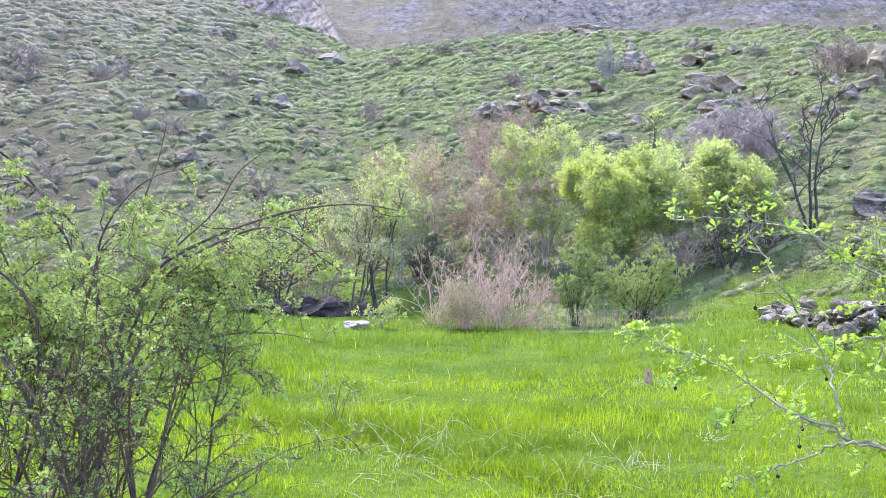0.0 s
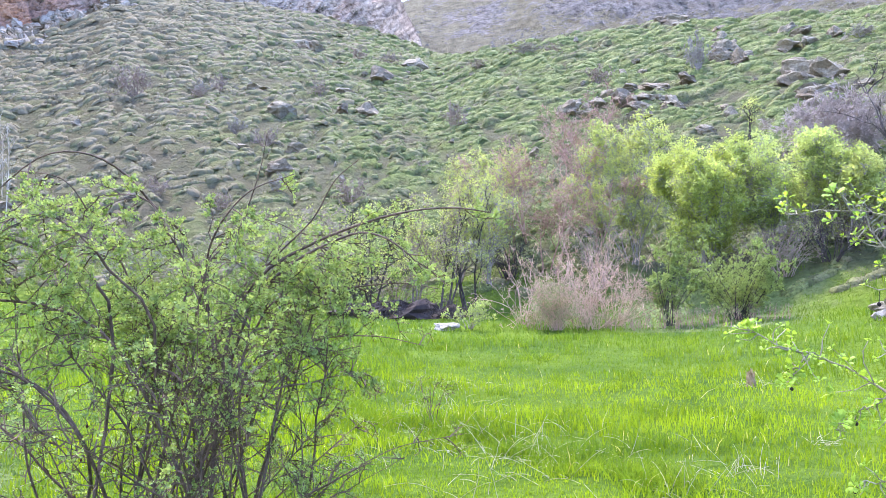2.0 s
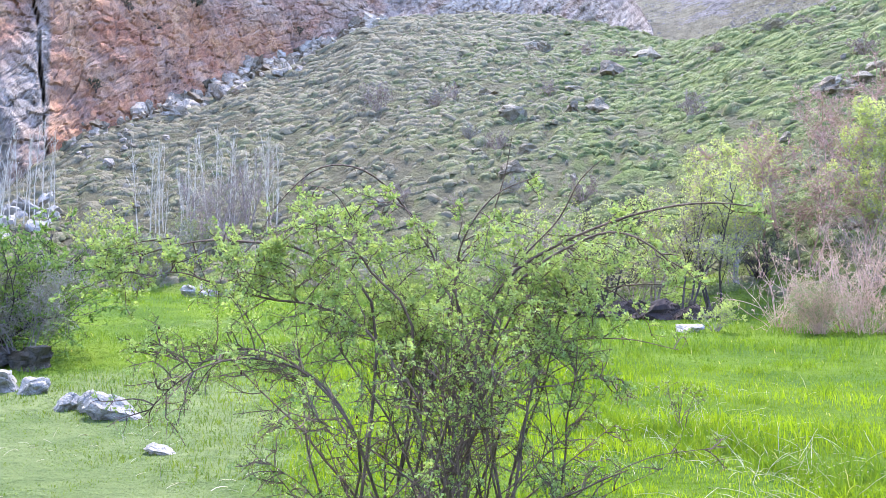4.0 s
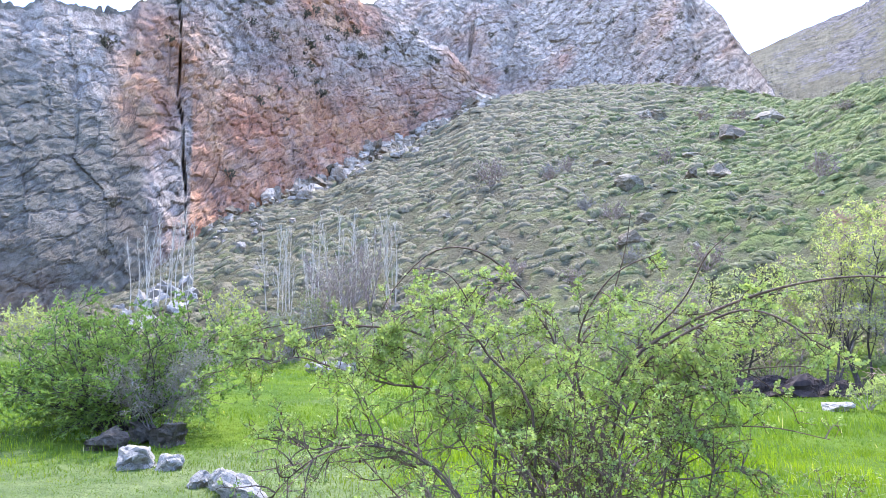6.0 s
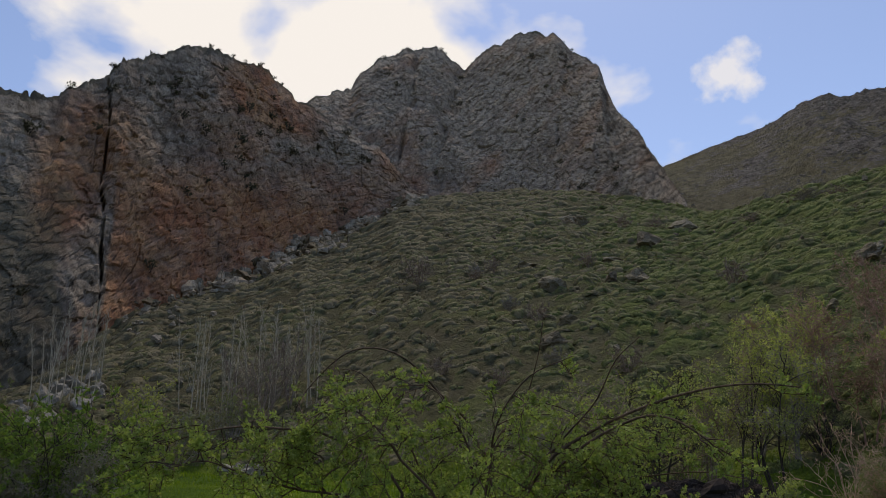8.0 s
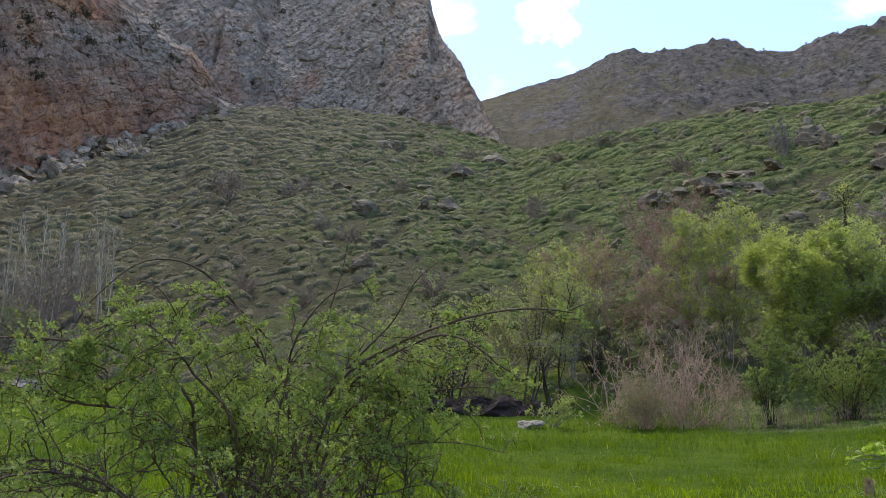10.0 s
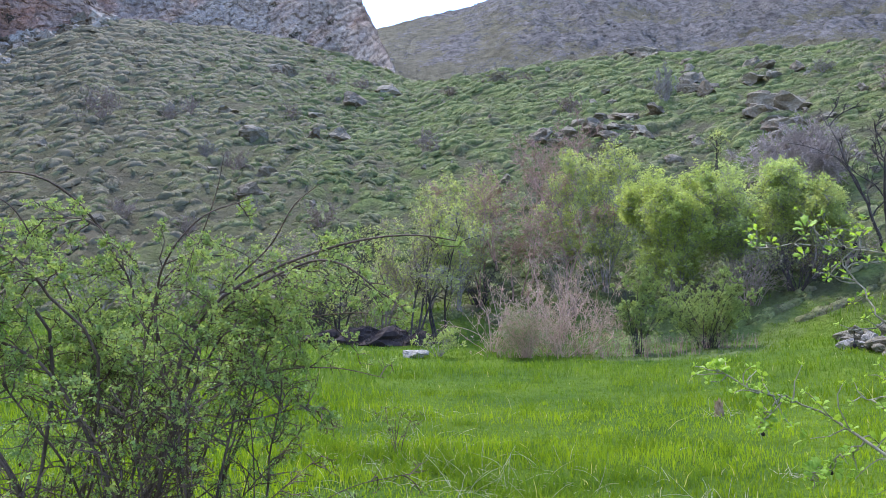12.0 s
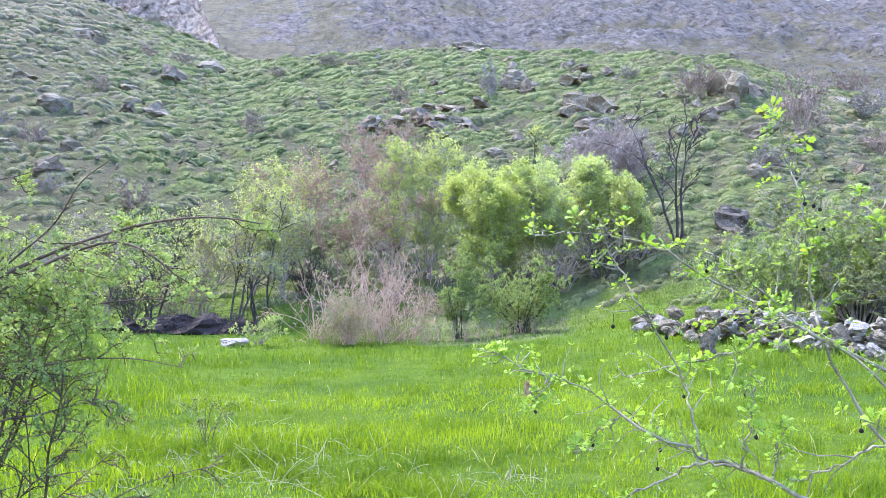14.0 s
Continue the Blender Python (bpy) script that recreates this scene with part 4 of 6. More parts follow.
# the heap of field stones at the meadow's edge
for k in range(260):
    u = rock_rng.random()
    az = -24.0 - 17.5 * u
    line = np.interp(az, (-41.5, -34, -28, -24), (16.2, 16.4, 17.2, 19.5))
    across = rock_rng.normal(0, 0.42)
    w = rock_rng.uniform(0.14, 0.42)
    x, y, z = spot(az, line + across)
    tall = (0.6 if az < -26.5 else 0.35) * math.exp(-(across / 0.62) ** 2)
    stone("heap_stone", ("grey", "pale", "grey")[k % 3], (x, y, z + rock_rng.uniform(0.0, 1.0) * tall), w * 1.2, w * rock_rng.uniform(0.4, 0.7), "grey stone in a heap cleared from the meadow", "heap stones", lean=30)
stone("field_stone", "brown", spot(-28.8, 14.9), 0.62, 0.5, "squarish brown block before the stone heap", "meadow stones", 30, 2)

# ---- grass ----
grass_rng = np.random.default_rng(21)


def meadow_grass(count, near, far, tall, wide, az_lo=-50.0, az_hi=72.0):
    az = grass_rng.uniform(az_lo, az_hi, count)
    r = near * (far / near) ** grass_rng.random(count)
    r = r + (grass_rng.random(count) - 0.5) * 0.05 * r
    z, masks = height(az, r, True)
    p2 = xy(az, r)
    p = np.concatenate([p2, z[:, None] - 0.01], 1)
    lush = 0.5 + 0.85 * step(value_noise(np.concatenate([p2 / np.array([4.5, 1.3]), p2[:, :1] * 0], 1), 61), -0.4, 0.6)
    lush = lush * (0.65 + 0.7 * step(value_noise(np.concatenate([p2 / 0.42, p2[:, :1] * 0], 1), 62), -0.5, 0.6))
    keep = masks["field"] > 0.35
    h = tall * lush * grass_rng.uniform(0.55, 1.25, count) * (1 - 0.6 * np.clip(masks["worn"], 0, 1)) * (1 - 0.25 * step(az, 30, 44) * (az < 100))
    w = wide * (0.5 + r / 11.0)
    turn = grass_rng.uniform(0, 2 * np.pi, count)
    flat_way = np.stack([np.cos(turn), np.sin(turn), turn * 0], 1)
    bend = flat_way * (h * grass_rng.uniform(0.15, 0.75, count))[:, None]
    side = np.stack([-np.sin(turn + 0.5), np.cos(turn + 0.5), turn * 0], 1) * w[:, None]
    up_way = np.array([0, 0, 1.0])
    v = np.stack([p - side, p + side, p + 0.55 * h[:, None] * up_way + 0.3 * bend - 0.8 * side, p + 0.55 * h[:, None] * up_way + 0.3 * bend + 0.8 * side, p + h[:, None] * up_way + bend], 1)[keep]
    n = len(v)
    b = np.arange(n)[:, None] * 5
    rank = step(r + 2.5 * value_noise(np.concatenate([p2 / np.array([5.0, 2.0]), p2[:, :1] * 0], 1), 65), 10.5, 15.0)
    return v.reshape(-1, 3), [b + [0, 1, 3, 2], b + [2, 3, 4]], np.repeat(masks["worn"][keep], 5), np.repeat(rank[keep], 5)


def rank_tufts(count):
    """Taller dark tufts that follow an old furrow across the meadow, and stray ones."""
    u = grass_rng.random(count)
    az = np.where(u < 0.32, 15 - 32 * u / 0.32, grass_rng.uniform(-42, 34, count))
    r = np.where(u < 0.32, np.interp(az, (-17, -13, -7, 2.5, 11.6, 15), (5.1, 5.4, 5.9, 6.8, 8.0, 8.6)) + grass_rng.normal(0, 0.3, count), grass_rng.uniform(6.5, 18.5, count))
    each = 46
    which = np.repeat(np.arange(count), each)
    p2 = xy(az, r)[which] + grass_rng.normal(0, 0.075, (count * each, 2)) * (0.6 + r[which] / 14)[:, None]
    z = height(np.degrees(np.arctan2(-p2[:, 0], p2[:, 1])), np.hypot(p2[:, 0], p2[:, 1]))
    p = np.concatenate([p2, z[:, None] - 0.01], 1)
    h = (grass_rng.uniform(0.10, 0.24, count)[which] * grass_rng.uniform(0.6, 1.2, count * each))[:, None]
    way = unit(np.concatenate([grass_rng.normal(0, 0.42, (count * each, 2)), np.ones((count * each, 1))], 1))
    side = unit(np.cross(way, grass_rng.normal(size=(count * each, 3)))) * (0.0032 * (0.6 + r[which] / 9))[:, None]
    fall = np.concatenate([way[:, :2], way[:, 2:] * 0], 1) * h * 0.5
    v = np.stack([p - side, p + side, p + way * h * 0.6 - 0.8 * side, p + way * h * 0.6 + 0.8 * side, p + way * h * 0.95 + fall], 1)
    b = np.arange(len(v))[:, None] * 5
    return v.reshape(-1, 3), [b + [0, 1, 3, 2], b + [2, 3, 4]], np.zeros(5 * len(v)), np.full(5 * len(v), 0.8)


v, f, worn, rank = meadow_grass(165000, 1.9, 36.0, 0.16, 0.0042)
for more in (meadow_grass(14000, 0.5, 2.3, 0.17, 0.006, -180, 180), meadow_grass(14000, 2.0, 14.0, 0.2, 0.009, 68, 314), rank_tufts(230)):
    f = [np.concatenate([a, b + len(v)]) for a, b in zip(f, more[1])]
    v, worn, rank = np.concatenate([v, more[0]]), np.concatenate([worn, more[2]]), np.concatenate([rank, more[3]])
me = mesh_of("meadow_grass", v, f, GRASS)
attribute(me, "worn", worn)
attribute(me, "rank", rank)
tagged(new("meadow_grass", me), "dense bright green spring grass covering the meadow", "grass", kind="stuff")


def tussocks(count):
    """Low cushions of turf, longer along the terraced slope than across it."""
    az = grass_rng.uniform(-44, 62, count)
    foot, top = np.interp(az, TABLE, FOOT_R_EASED), np.interp(az, TABLE, DIST_EASED)
    r = np.sqrt(foot ** 2 + (top ** 2 - foot ** 2) * grass_rng.random(count))
    # they gather in uneven rows, like narrow terraces
    row = r + 0.3 * np.radians(az) * 62 + 1.6 * value_noise(np.concatenate([xy(az, r) / 4.0, r[:, None] * 0], 1), 43)
    r = r - 0.72 * (row / 1.9 - np.round(row / 1.9)) * 1.9
    z, masks = height(az, r, True)
    keep = (masks["rock"] < 0.35) & (grass_rng.random(count) < 0.55 + 0.9 * masks["tuft"]) & (masks["field"] < 0.7)
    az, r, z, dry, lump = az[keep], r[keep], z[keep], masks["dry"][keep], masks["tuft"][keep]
    n = len(az)
    rise = (height(az, r + 0.4) - height(az, r - 0.4)) / 0.8
    tip = (height(az - 23 / r, r) - height(az + 23 / r, r)) / 0.8
    away = np.concatenate([xy(az, np.ones(n)), np.zeros((n, 1))], 1)
    right = np.stack([away[:, 1], -away[:, 0], np.zeros(n)], 1)
    away[:, 2], right[:, 2] = rise, tip
    skew = grass_rng.normal(0.32, 0.15, (n, 1))
    long_way, short_way = right + skew * away, away - skew * right
    big = (0.10 + 0.2 * step(lump, -0.2, 0.7) + r / 112) * np.where(grass_rng.random(n) < 0.08, 1.3, 1.0)
    length = (grass_rng.uniform(0.24, 0.7, n) * big)[:, None]
    depth = (grass_rng.uniform(0.20, 0.36, n) * big)[:, None]
    tall = (grass_rng.uniform(0.14, 0.36, n) * big)[:, None]
    p = np.concatenate([xy(az, r), z[:, None]], 1)
    lift = np.array([0, 0, 1.0])
    rings = []
    for out, up_share in ((1.0, -0.25), (0.82, 0.62)):
        for k in range(6):
            t = math.pi * k / 3 + grass_rng.uniform(-0.35, 0.35, (n, 1))
            swell = out * grass_rng.uniform(0.75, 1.2, (n, 1))
            rings.append(p + long_way * length * np.cos(t) * swell + short_way * depth * np.sin(t) * swell + lift * tall * up_share * grass_rng.uniform(0.8, 1.15, (n, 1)))
    v = np.stack(rings + [p + lift * tall], 1).reshape(-1, 3)
    b = np.arange(n)[:, None] * 13
    faces = [b + [k, (k + 1) % 6, 6 + (k + 1) % 6, 6 + k] for k in range(6)]
    caps = [b + [6 + k, 6 + (k + 1) % 6, 12] for k in range(6)]
    # short blades over the cushions
    m, which = 4 * n, np.repeat(np.arange(n), 4)
    t, out = grass_rng.uniform(0, 2 * np.pi, (m, 1)), np.sqrt(grass_rng.random((m, 1)))
    at = p[which] + (long_way * length)[which] * np.cos(t) * out + (short_way * depth)[which] * np.sin(t) * out + lift * tall[which] * (0.75 - 0.75 * out ** 2)
    tip_way = unit(grass_rng.normal(0, 0.5, (m, 3)) + lift)
    cross = unit(np.cross(tip_way, grass_rng.normal(size=(m, 3)))) * (0.012 + 0.0005 * r[which])[:, None]
    hair = np.stack([at - cross, at + cross, at + tip_way * grass_rng.uniform(0.07, 0.2, (m, 1)) * (0.6 + r[which] / 120)[:, None]], 1).reshape(-1, 3)
    caps.append(np.arange(3 * m).reshape(-1, 3) + len(v))
    return np.concatenate([v, hair]), [np.concatenate(faces), np.concatenate(caps)], np.concatenate([np.repeat(dry, 13), np.repeat(dry[which], 3)])


v, f, dry = tussocks(92000)
me = mesh_of("hill_tussocks", v, f, TUSSOCK, True)
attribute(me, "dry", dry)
tagged(new("hill_tussocks", me), "rounded cushions of green and dry turf over the hillside", "grass", kind="stuff")


def straw_patch(az, r, wide, count, tall):
    x, y = xy(az, r)
    x, y = x + grass_rng.normal(0, wide, count), y + grass_rng.normal(0, wide, count)
    z = height(np.degrees(np.arctan2(-x, y)), np.hypot(x, y))
    way = unit(np.stack([grass_rng.normal(0, 0.9, count), grass_rng.normal(0, 0.9, count), grass_rng.uniform(0.25, 1.0, count)], 1))
    paths = grow(grass_rng, np.stack([x, y, z], 1), way, tall * grass_rng.uniform(0.4, 1.2, count), 5, 0.12, 0.6)
    v, q = tubes(paths, 0.003, 0.0013, 3)
    ob = new("dry_grass", mesh_of("dry_grass", v, [q], STRAW))
    return tagged(ob, "tangle of dry bleached grass stems in the meadow", "grass", kind="stuff")


for az, r, wide, count, tall in ((4.6, 7.2, 0.55, 160, 0.42), (9.5, 8.4, 0.45, 130, 0.40), (0.5, 6.6, 0.35, 60, 0.4), (-15.4, 6.2, 0.14, 36, 0.4), (-20.6, 7.4, 0.10, 26, 0.36), (-15.8, 11.0, 0.10, 46, 0.30),
                                 (7.0, 7.4, 0.3, 60, 0.42), (-3.0, 6.3, 0.3, 50, 0.4), (-11.0, 5.6, 0.18, 40, 0.42), (2.0, 5.6, 0.4, 50, 0.45), (14.5, 6.6, 0.4, 60, 0.35), (6.0, 10.5, 0.5, 60, 0.35), (-7.0, 7.0, 0.6, 30, 0.35), (40.0, 6.5, 0.5, 60, 0.25), (52.0, 8.5, 0.6, 70, 0.2)):
    straw_patch(az, r, wide, int(0.6 * count), 0.8 * tall)


def far_scrub(count):
    """Dark cushions of scrub on the distant slopes."""
    az = grass_rng.uniform(-46, 12, count)
    r = grass_rng.uniform(120, 325, count)
    z = height(az, r)
    p = np.concatenate([xy(az, r), z[:, None]], 1)
    size = grass_rng.uniform(0.2, 0.55, count)[:, None]
    pts = [p + np.array([0, 0, 1.1]) * size]
    for k in range(6):
        t = math.pi * k / 3
        pts.append(p + np.array([math.cos(t), math.sin(t), 0.25]) * size * grass_rng.uniform(0.5, 1.2, (count, 1)))
    b = np.arange(count)[:, None] * 7
    return np.stack(pts, 1).reshape(-1, 3), [np.concatenate([b + [0, 1 + k, 1 + (k + 1) % 6] for k in range(6)])]


v, f = far_scrub(800)
tagged(new("far_scrub", mesh_of("far_scrub", v, f, SCRUB)), "dark low scrub dotted over the distant slopes", "scrub", kind="stuff")


def far_crags(count):
    """Angular ribs of rock that stand out of the distant slopes, in strings."""
    az = grass_rng.uniform(-46, 11, count)
    r = grass_rng.uniform(135, 328, count)
    p2 = xy(az, r)
    strings = fbm(np.concatenate([p2 / 22.0, p2[:, :1] * 0], 1), 4, 91, 0.6, True)
    keep = grass_rng.random(count) < step(strings, -0.1, 0.5) * np.interp(az, (-45, 0, 11), (1.0, 1.0, 0.4))
    p2, n = p2[keep], int(keep.sum())
    z = height(az[keep], r[keep])
    p = np.concatenate([p2, z[:, None]], 1)
    size = (0.12 + 0.5 * grass_rng.random(n) ** 3)[:, None]
    rows = []
    for k in range(5):
        t = 2 * math.pi * (k + grass_rng.uniform(-0.3, 0.3, (n, 1))) / 5
        rows.append(p + np.concatenate([np.cos(t) * 1.3, np.sin(t), np.full((n, 1), -0.5)], 1) * size * grass_rng.uniform(0.7, 1.2, (n, 1)))
    for k in range(5):
        t = 2 * math.pi * (k + grass_rng.uniform(-0.3, 0.3, (n, 1))) / 5
        rows.append(p + np.concatenate([np.cos(t) * 0.8, np.sin(t) * 0.6, grass_rng.uniform(0.15, 0.7, (n, 1))], 1) * size)
    b = np.arange(n)[:, None] * 10
    quads = np.concatenate([b + [k, (k + 1) % 5, 5 + (k + 1) % 5, 5 + k] for k in range(5)])
    caps = np.concatenate([b + [5, 6, 7], b + [5, 7, 8], b + [5, 8, 9]])
    return np.stack(rows, 1).reshape(-1, 3), [quads, caps]


v, f = far_crags(20000)
tagged(new("far_crags", mesh_of("far_crags", v, f, CRAG)), "grey rock ribs scattered over the distant mountain slopes", "rocks", kind="stuff")

# ---- shrubs and trees ----
def bush_parts(seed, tall, wide, stems, shoots, twigs, leaves, leaf, thick, lean=0.5, droop=0.25, wander=0.3, base=0.12, low=0.3, lift=0.25, fat=0.0035):
    """Meshes for a bush: stems from one stool, shoots on them, twigs on those, and folded leaves."""
    ratio = 0.42
    for _ in range(4):
        rng = np.random.default_rng(seed)
        turn = rng.uniform(0, 2 * np.pi, stems)
        away = np.stack([np.cos(turn), np.sin(turn), np.zeros(stems)], 1)
        tilt = lean * np.sqrt(rng.random(stems))[:, None]
        start = away * base * wide * rng.random((stems, 1))
        length = tall * rng.uniform(0.75, 1.08, stems)
        main = grow(rng, start, away * tilt + np.array([0, 0, 1.0]), length, 7, wander * 0.6, droop)
        side = offshoots(rng, main, shoots, ratio, low, 3, 0.85, wander, droop * 0.5, lift)
        fine = offshoots(rng, side, twigs, 0.5, 0.2, 1, 0.9, wander, 0.1, lift * 0.6)
        every = np.concatenate([main.reshape(-1, 3), side.reshape(-1, 3), fine.reshape(-1, 3)])
        sx = 0.5 * wide / np.percentile(np.abs(every[:, :2]), 97)
        if 0.88 < sx < 1.25:
            break
        # grow again, leaning less or more, rather than squeeze the shape
        lean, ratio = lean * min(max(sx, 0.5), 1.6), ratio * min(max(sx, 0.75), 1.15)
    sz = tall / np.percentile(every[:, 2], 99.5)
    scale = np.array([sx, sx, sz])
    main, side, fine = main * scale, side * scale, fine * scale
    for group in (main, side, fine):
        group[..., 2] = np.maximum(group[..., 2], 0.02)
    v1 = [tubes(path[None], thick * rng.uniform(0.7, 1.2), thick * 0.25, 5) for path in main]
    v2 = joined([tubes(side, thick * 0.42, thick * 0.2, 3), tubes(fine, max(thick * 0.26, fat), max(thick * 0.13, 0.6 * fat), 3)])
    v3 = None
    if leaves:
        place, way = along(rng, fine, leaves, 0.15)
        way = unit(way + rng.normal(0, 0.75, (leaves, 3)) + np.array([0, 0, 0.25]))
        v3 = blades(rng, place, way, leaf * rng.uniform(0.6, 1.3, leaves), 0.36, 0.1, True)
    return v1, v2, v3


def bush(name, place, label, category, seed, tall, wide, bark, leaf_mat=None, group="", stems=14, shoots=7, twigs=5, leaves=2500, leaf=0.06, thick=0.02, twig_bark=None, **shape):
    v1, v2, v3 = bush_parts(seed, tall, wide, stems, shoots, twigs, leaves, leaf, thick, **shape)
    ob = thing(name, place, label, category, group)
    for v, q in v1:
        part("stem", mesh_of("stem", v, [q], bark), ob)
    tagged(part("twig_mass", mesh_of("twig_mass", *v2, twig_bark or bark), ob), kind="stuff")
    if v3:
        tagged(part("foliage", mesh_of("foliage", v3[0], [v3[1]], leaf_mat), ob), kind="stuff")
    return ob


def tree(name, place, label, seed, tall, wide, bark, leaf_mat=None, group="", trunks=1, split=0.3, limbs=9, shoots=7, twigs=5, leaves=3000, leaf=0.07, thick=0.08, twig_bark=None, lift=0.45, lean=0.12, wander=0.3, fat=0.007, scatter=0.10, round_crown=False):
    """A tree: tapered trunk, limbs, twigs, and a crown of single leaves."""
    rng = np.random.default_rng(seed)
    start = np.concatenate([rng.normal(0, 0.12 * (trunks > 1) * tall / 5, (trunks, 2)), np.zeros((trunks, 1)) - 0.1], 1)
    way = np.concatenate([rng.normal(0, lean, (trunks, 2)) + 2.0 * lean * start[:, :2], np.ones((trunks, 1))], 1)
    trunk = grow(rng, start, way, tall * rng.uniform(0.8, 1.0, trunks), 9, 0.16)
    limb = offshoots(rng, trunk, limbs, min(0.5, 0.6 * wide / tall), split, 6, 0.75, wander, 0.0, lift)
    shoot = offshoots(rng, limb, shoots, 0.45, 0.25, 3, 0.8, wander, 0.05, lift)
    fine = offshoots(rng, shoot, twigs, 0.55, 0.15, 1, 0.9, wander, 0.05, lift * 0.6)
    sx = 0.5 * wide / np.percentile(np.abs(np.concatenate([shoot.reshape(-1, 3), fine.reshape(-1, 3)])[:, :2]), 97)
    sz = tall / np.percentile(fine[..., 2], 99.5)
    scale = np.array([sx, sx, sz])
    trunk, limb, shoot, fine = trunk * scale, limb * scale, shoot * scale, fine * scale

    def rounded(p):
        """Draws what sticks out of an uneven egg-shaped crown back into it."""
        mid, half = np.array([0, 0, 0.54 * tall]), np.array([0.54 * wide, 0.54 * wide, 0.48 * tall])
        d = (p - mid) / half
        far_out = np.linalg.norm(d, axis=-1, keepdims=True)
        way_out = d / (far_out + 1e-6)
        lumps = 1 + 0.22 * fbm(way_out.reshape(-1, 3) * 2.6 + seed, 3, seed, 0.6).reshape(far_out.shape)
        lim = 0.72 * lumps
        return np.where(far_out > lim, mid + way_out * (lim + 0.6 * np.tanh((far_out - lim) / 0.8)) * half, p)

    if round_crown:
        limb, shoot = rounded(limb), rounded(shoot)
        fine = offshoots(rng, shoot, twigs, 0.85, 0.15, 2, 0.9, wander, 0.05, 0.5)
    ob = thing(name, place, label, "tree", group)
    stems = []
    for path in trunk:
        v, q = tubes(path[None], thick, thick * 0.2, 8)
        stems.append(part("trunk", mesh_of("trunk", v, [q], bark, True), ob))
    for k, path in enumerate(limb):
        v, q = tubes(path[None], thick * 0.42, thick * 0.16, 5)
        part("limb", mesh_of("limb", v, [q], bark), stems[k // limbs])
    tagged(part("twig_mass", mesh_of("twig_mass", *joined([tubes(shoot, thick * 0.2, thick * 0.1, 3), tubes(fine, max(0.09 * thick, fat), 0.6 * fat, 3)]), twig_bark or bark), ob), kind="stuff")
    if leaves:
        place2, way2 = along(rng, fine, leaves, 0.1)
        bunch = rng.normal(0, scatter, (leaves // 9 + 1, 3))[np.arange(leaves) // 9] if round_crown else 0.0
        if round_crown:
            place2 = place2[np.arange(leaves) // 9 * 9] + bunch + rng.normal(0, 0.055, (leaves, 3))
        else:
            place2 = place2 + rng.normal(0, scatter, (leaves, 3))
        v, f = blades(rng, place2, unit(way2 + rng.normal(0, 0.8, (leaves, 3))), leaf * rng.uniform(0.6, 1.35, leaves), 0.36, 0.1, True)
        tagged(part("crown", mesh_of("crown", v, [f], leaf_mat), ob), kind="stuff")
    return ob


# the thicket behind the meadow
bush("dead_bush", spot(-4.1, 20.0), "bleached pinkish dead bush of tangled bare twigs", "bush", 1, 2.75, 3.3, BARK_PINK, LEAF_DULL, stems=42, shoots=10, twigs=6, leaves=1500, leaf=0.045, thick=0.011, fat=0.0055, lean=1.25, droop=0.35, wander=0.8, base=0.30, low=0.1, lift=0.05)
bush("brush_clump", spot(-1.8, 19.5), "grey-green brush at the foot of the dead bush", "bush", 2, 1.35, 1.6, BARK_PINK, LEAF_DULL, stems=40, shoots=8, twigs=5, leaves=4500, leaf=0.045, thick=0.01, lean=0.5)
for k, (az, r, w) in enumerate(((-6.2, 21.0, 1.3), (0.6, 20.8, 1.2), (-4.0, 22.5, 1.6))):
    bush("dead_bush", spot(az, r), "pale bare sticks of a dead bush leaning outwards", "bush", 5 + k, 1.9 + 0.3 * k, 2.6, BARK_PINK, None, stems=18, shoots=7, twigs=5, leaves=0, thick=0.012, lean=1.5, wander=0.6)
bush("green_bush", spot(-10.2, 20.6), "small upright bush with fresh grey-green leaves", "bush", 11, 2.4, 1.5, BARK_DARK, LEAF_FIELD, "field bushes", low=0.18, lift=0.1, droop=0.3, stems=14, shoots=10, twigs=6, leaves=24000, leaf=0.05, thick=0.013, lean=0.7)
bush("green_bush", spot(-15.1, 21.3), "rounded leafy bush at the meadow's edge", "bush", 12, 2.15, 2.6, BARK_DARK, LEAF_FIELD, "field bushes", low=0.08, lift=0.05, droop=0.45, stems=34, shoots=10, twigs=6, leaves=42000, leaf=0.05, thick=0.011, lean=1.1)
bush("green_bush", spot(5.0, 19.2), "small pale green bush beside a flat stone", "bush", 13, 0.75, 1.15, BARK_GREY, LEAF_PALE, "field bushes", stems=14, shoots=6, twigs=5, leaves=2600, leaf=0.05, thick=0.01, lean=0.8)
for k, (az, r, tall, wide, mat, n, cat) in enumerate((
        (-13.1, 27.0, 5.2, 3.5, LEAF_BRIGHT, 22000, "young tree with bright yellow-green spring leaves"),
        (-17.4, 28.0, 4.4, 3.9, LEAF_PALE, 15000, "leafy young tree with light green crown"),
        (-20.7, 28.4, 4.0, 3.7, LEAF_PALE, 12000, "leafy young tree with light green crown"),
        (-7.8, 30.0, 6.0, 4.4, LEAF_MID, 12000, "spreading tree with thin fresh green leaves"),
        (-22.3, 27.5, 3.3, 2.2, LEAF_MID, 8000, "small leafy tree at the thicket's end"))):
    tree("leafy_tree", spot(az, r), cat, 30 + k, tall, wide, BARK_GREY, mat, "thicket trees", trunks=9, split=0.08, limbs=10, shoots=8, twigs=5, leaves=int(1.9 * n), leaf=0.085, thick=0.028, lift=0.35, lean=0.35, scatter=0.12, round_crown=True)
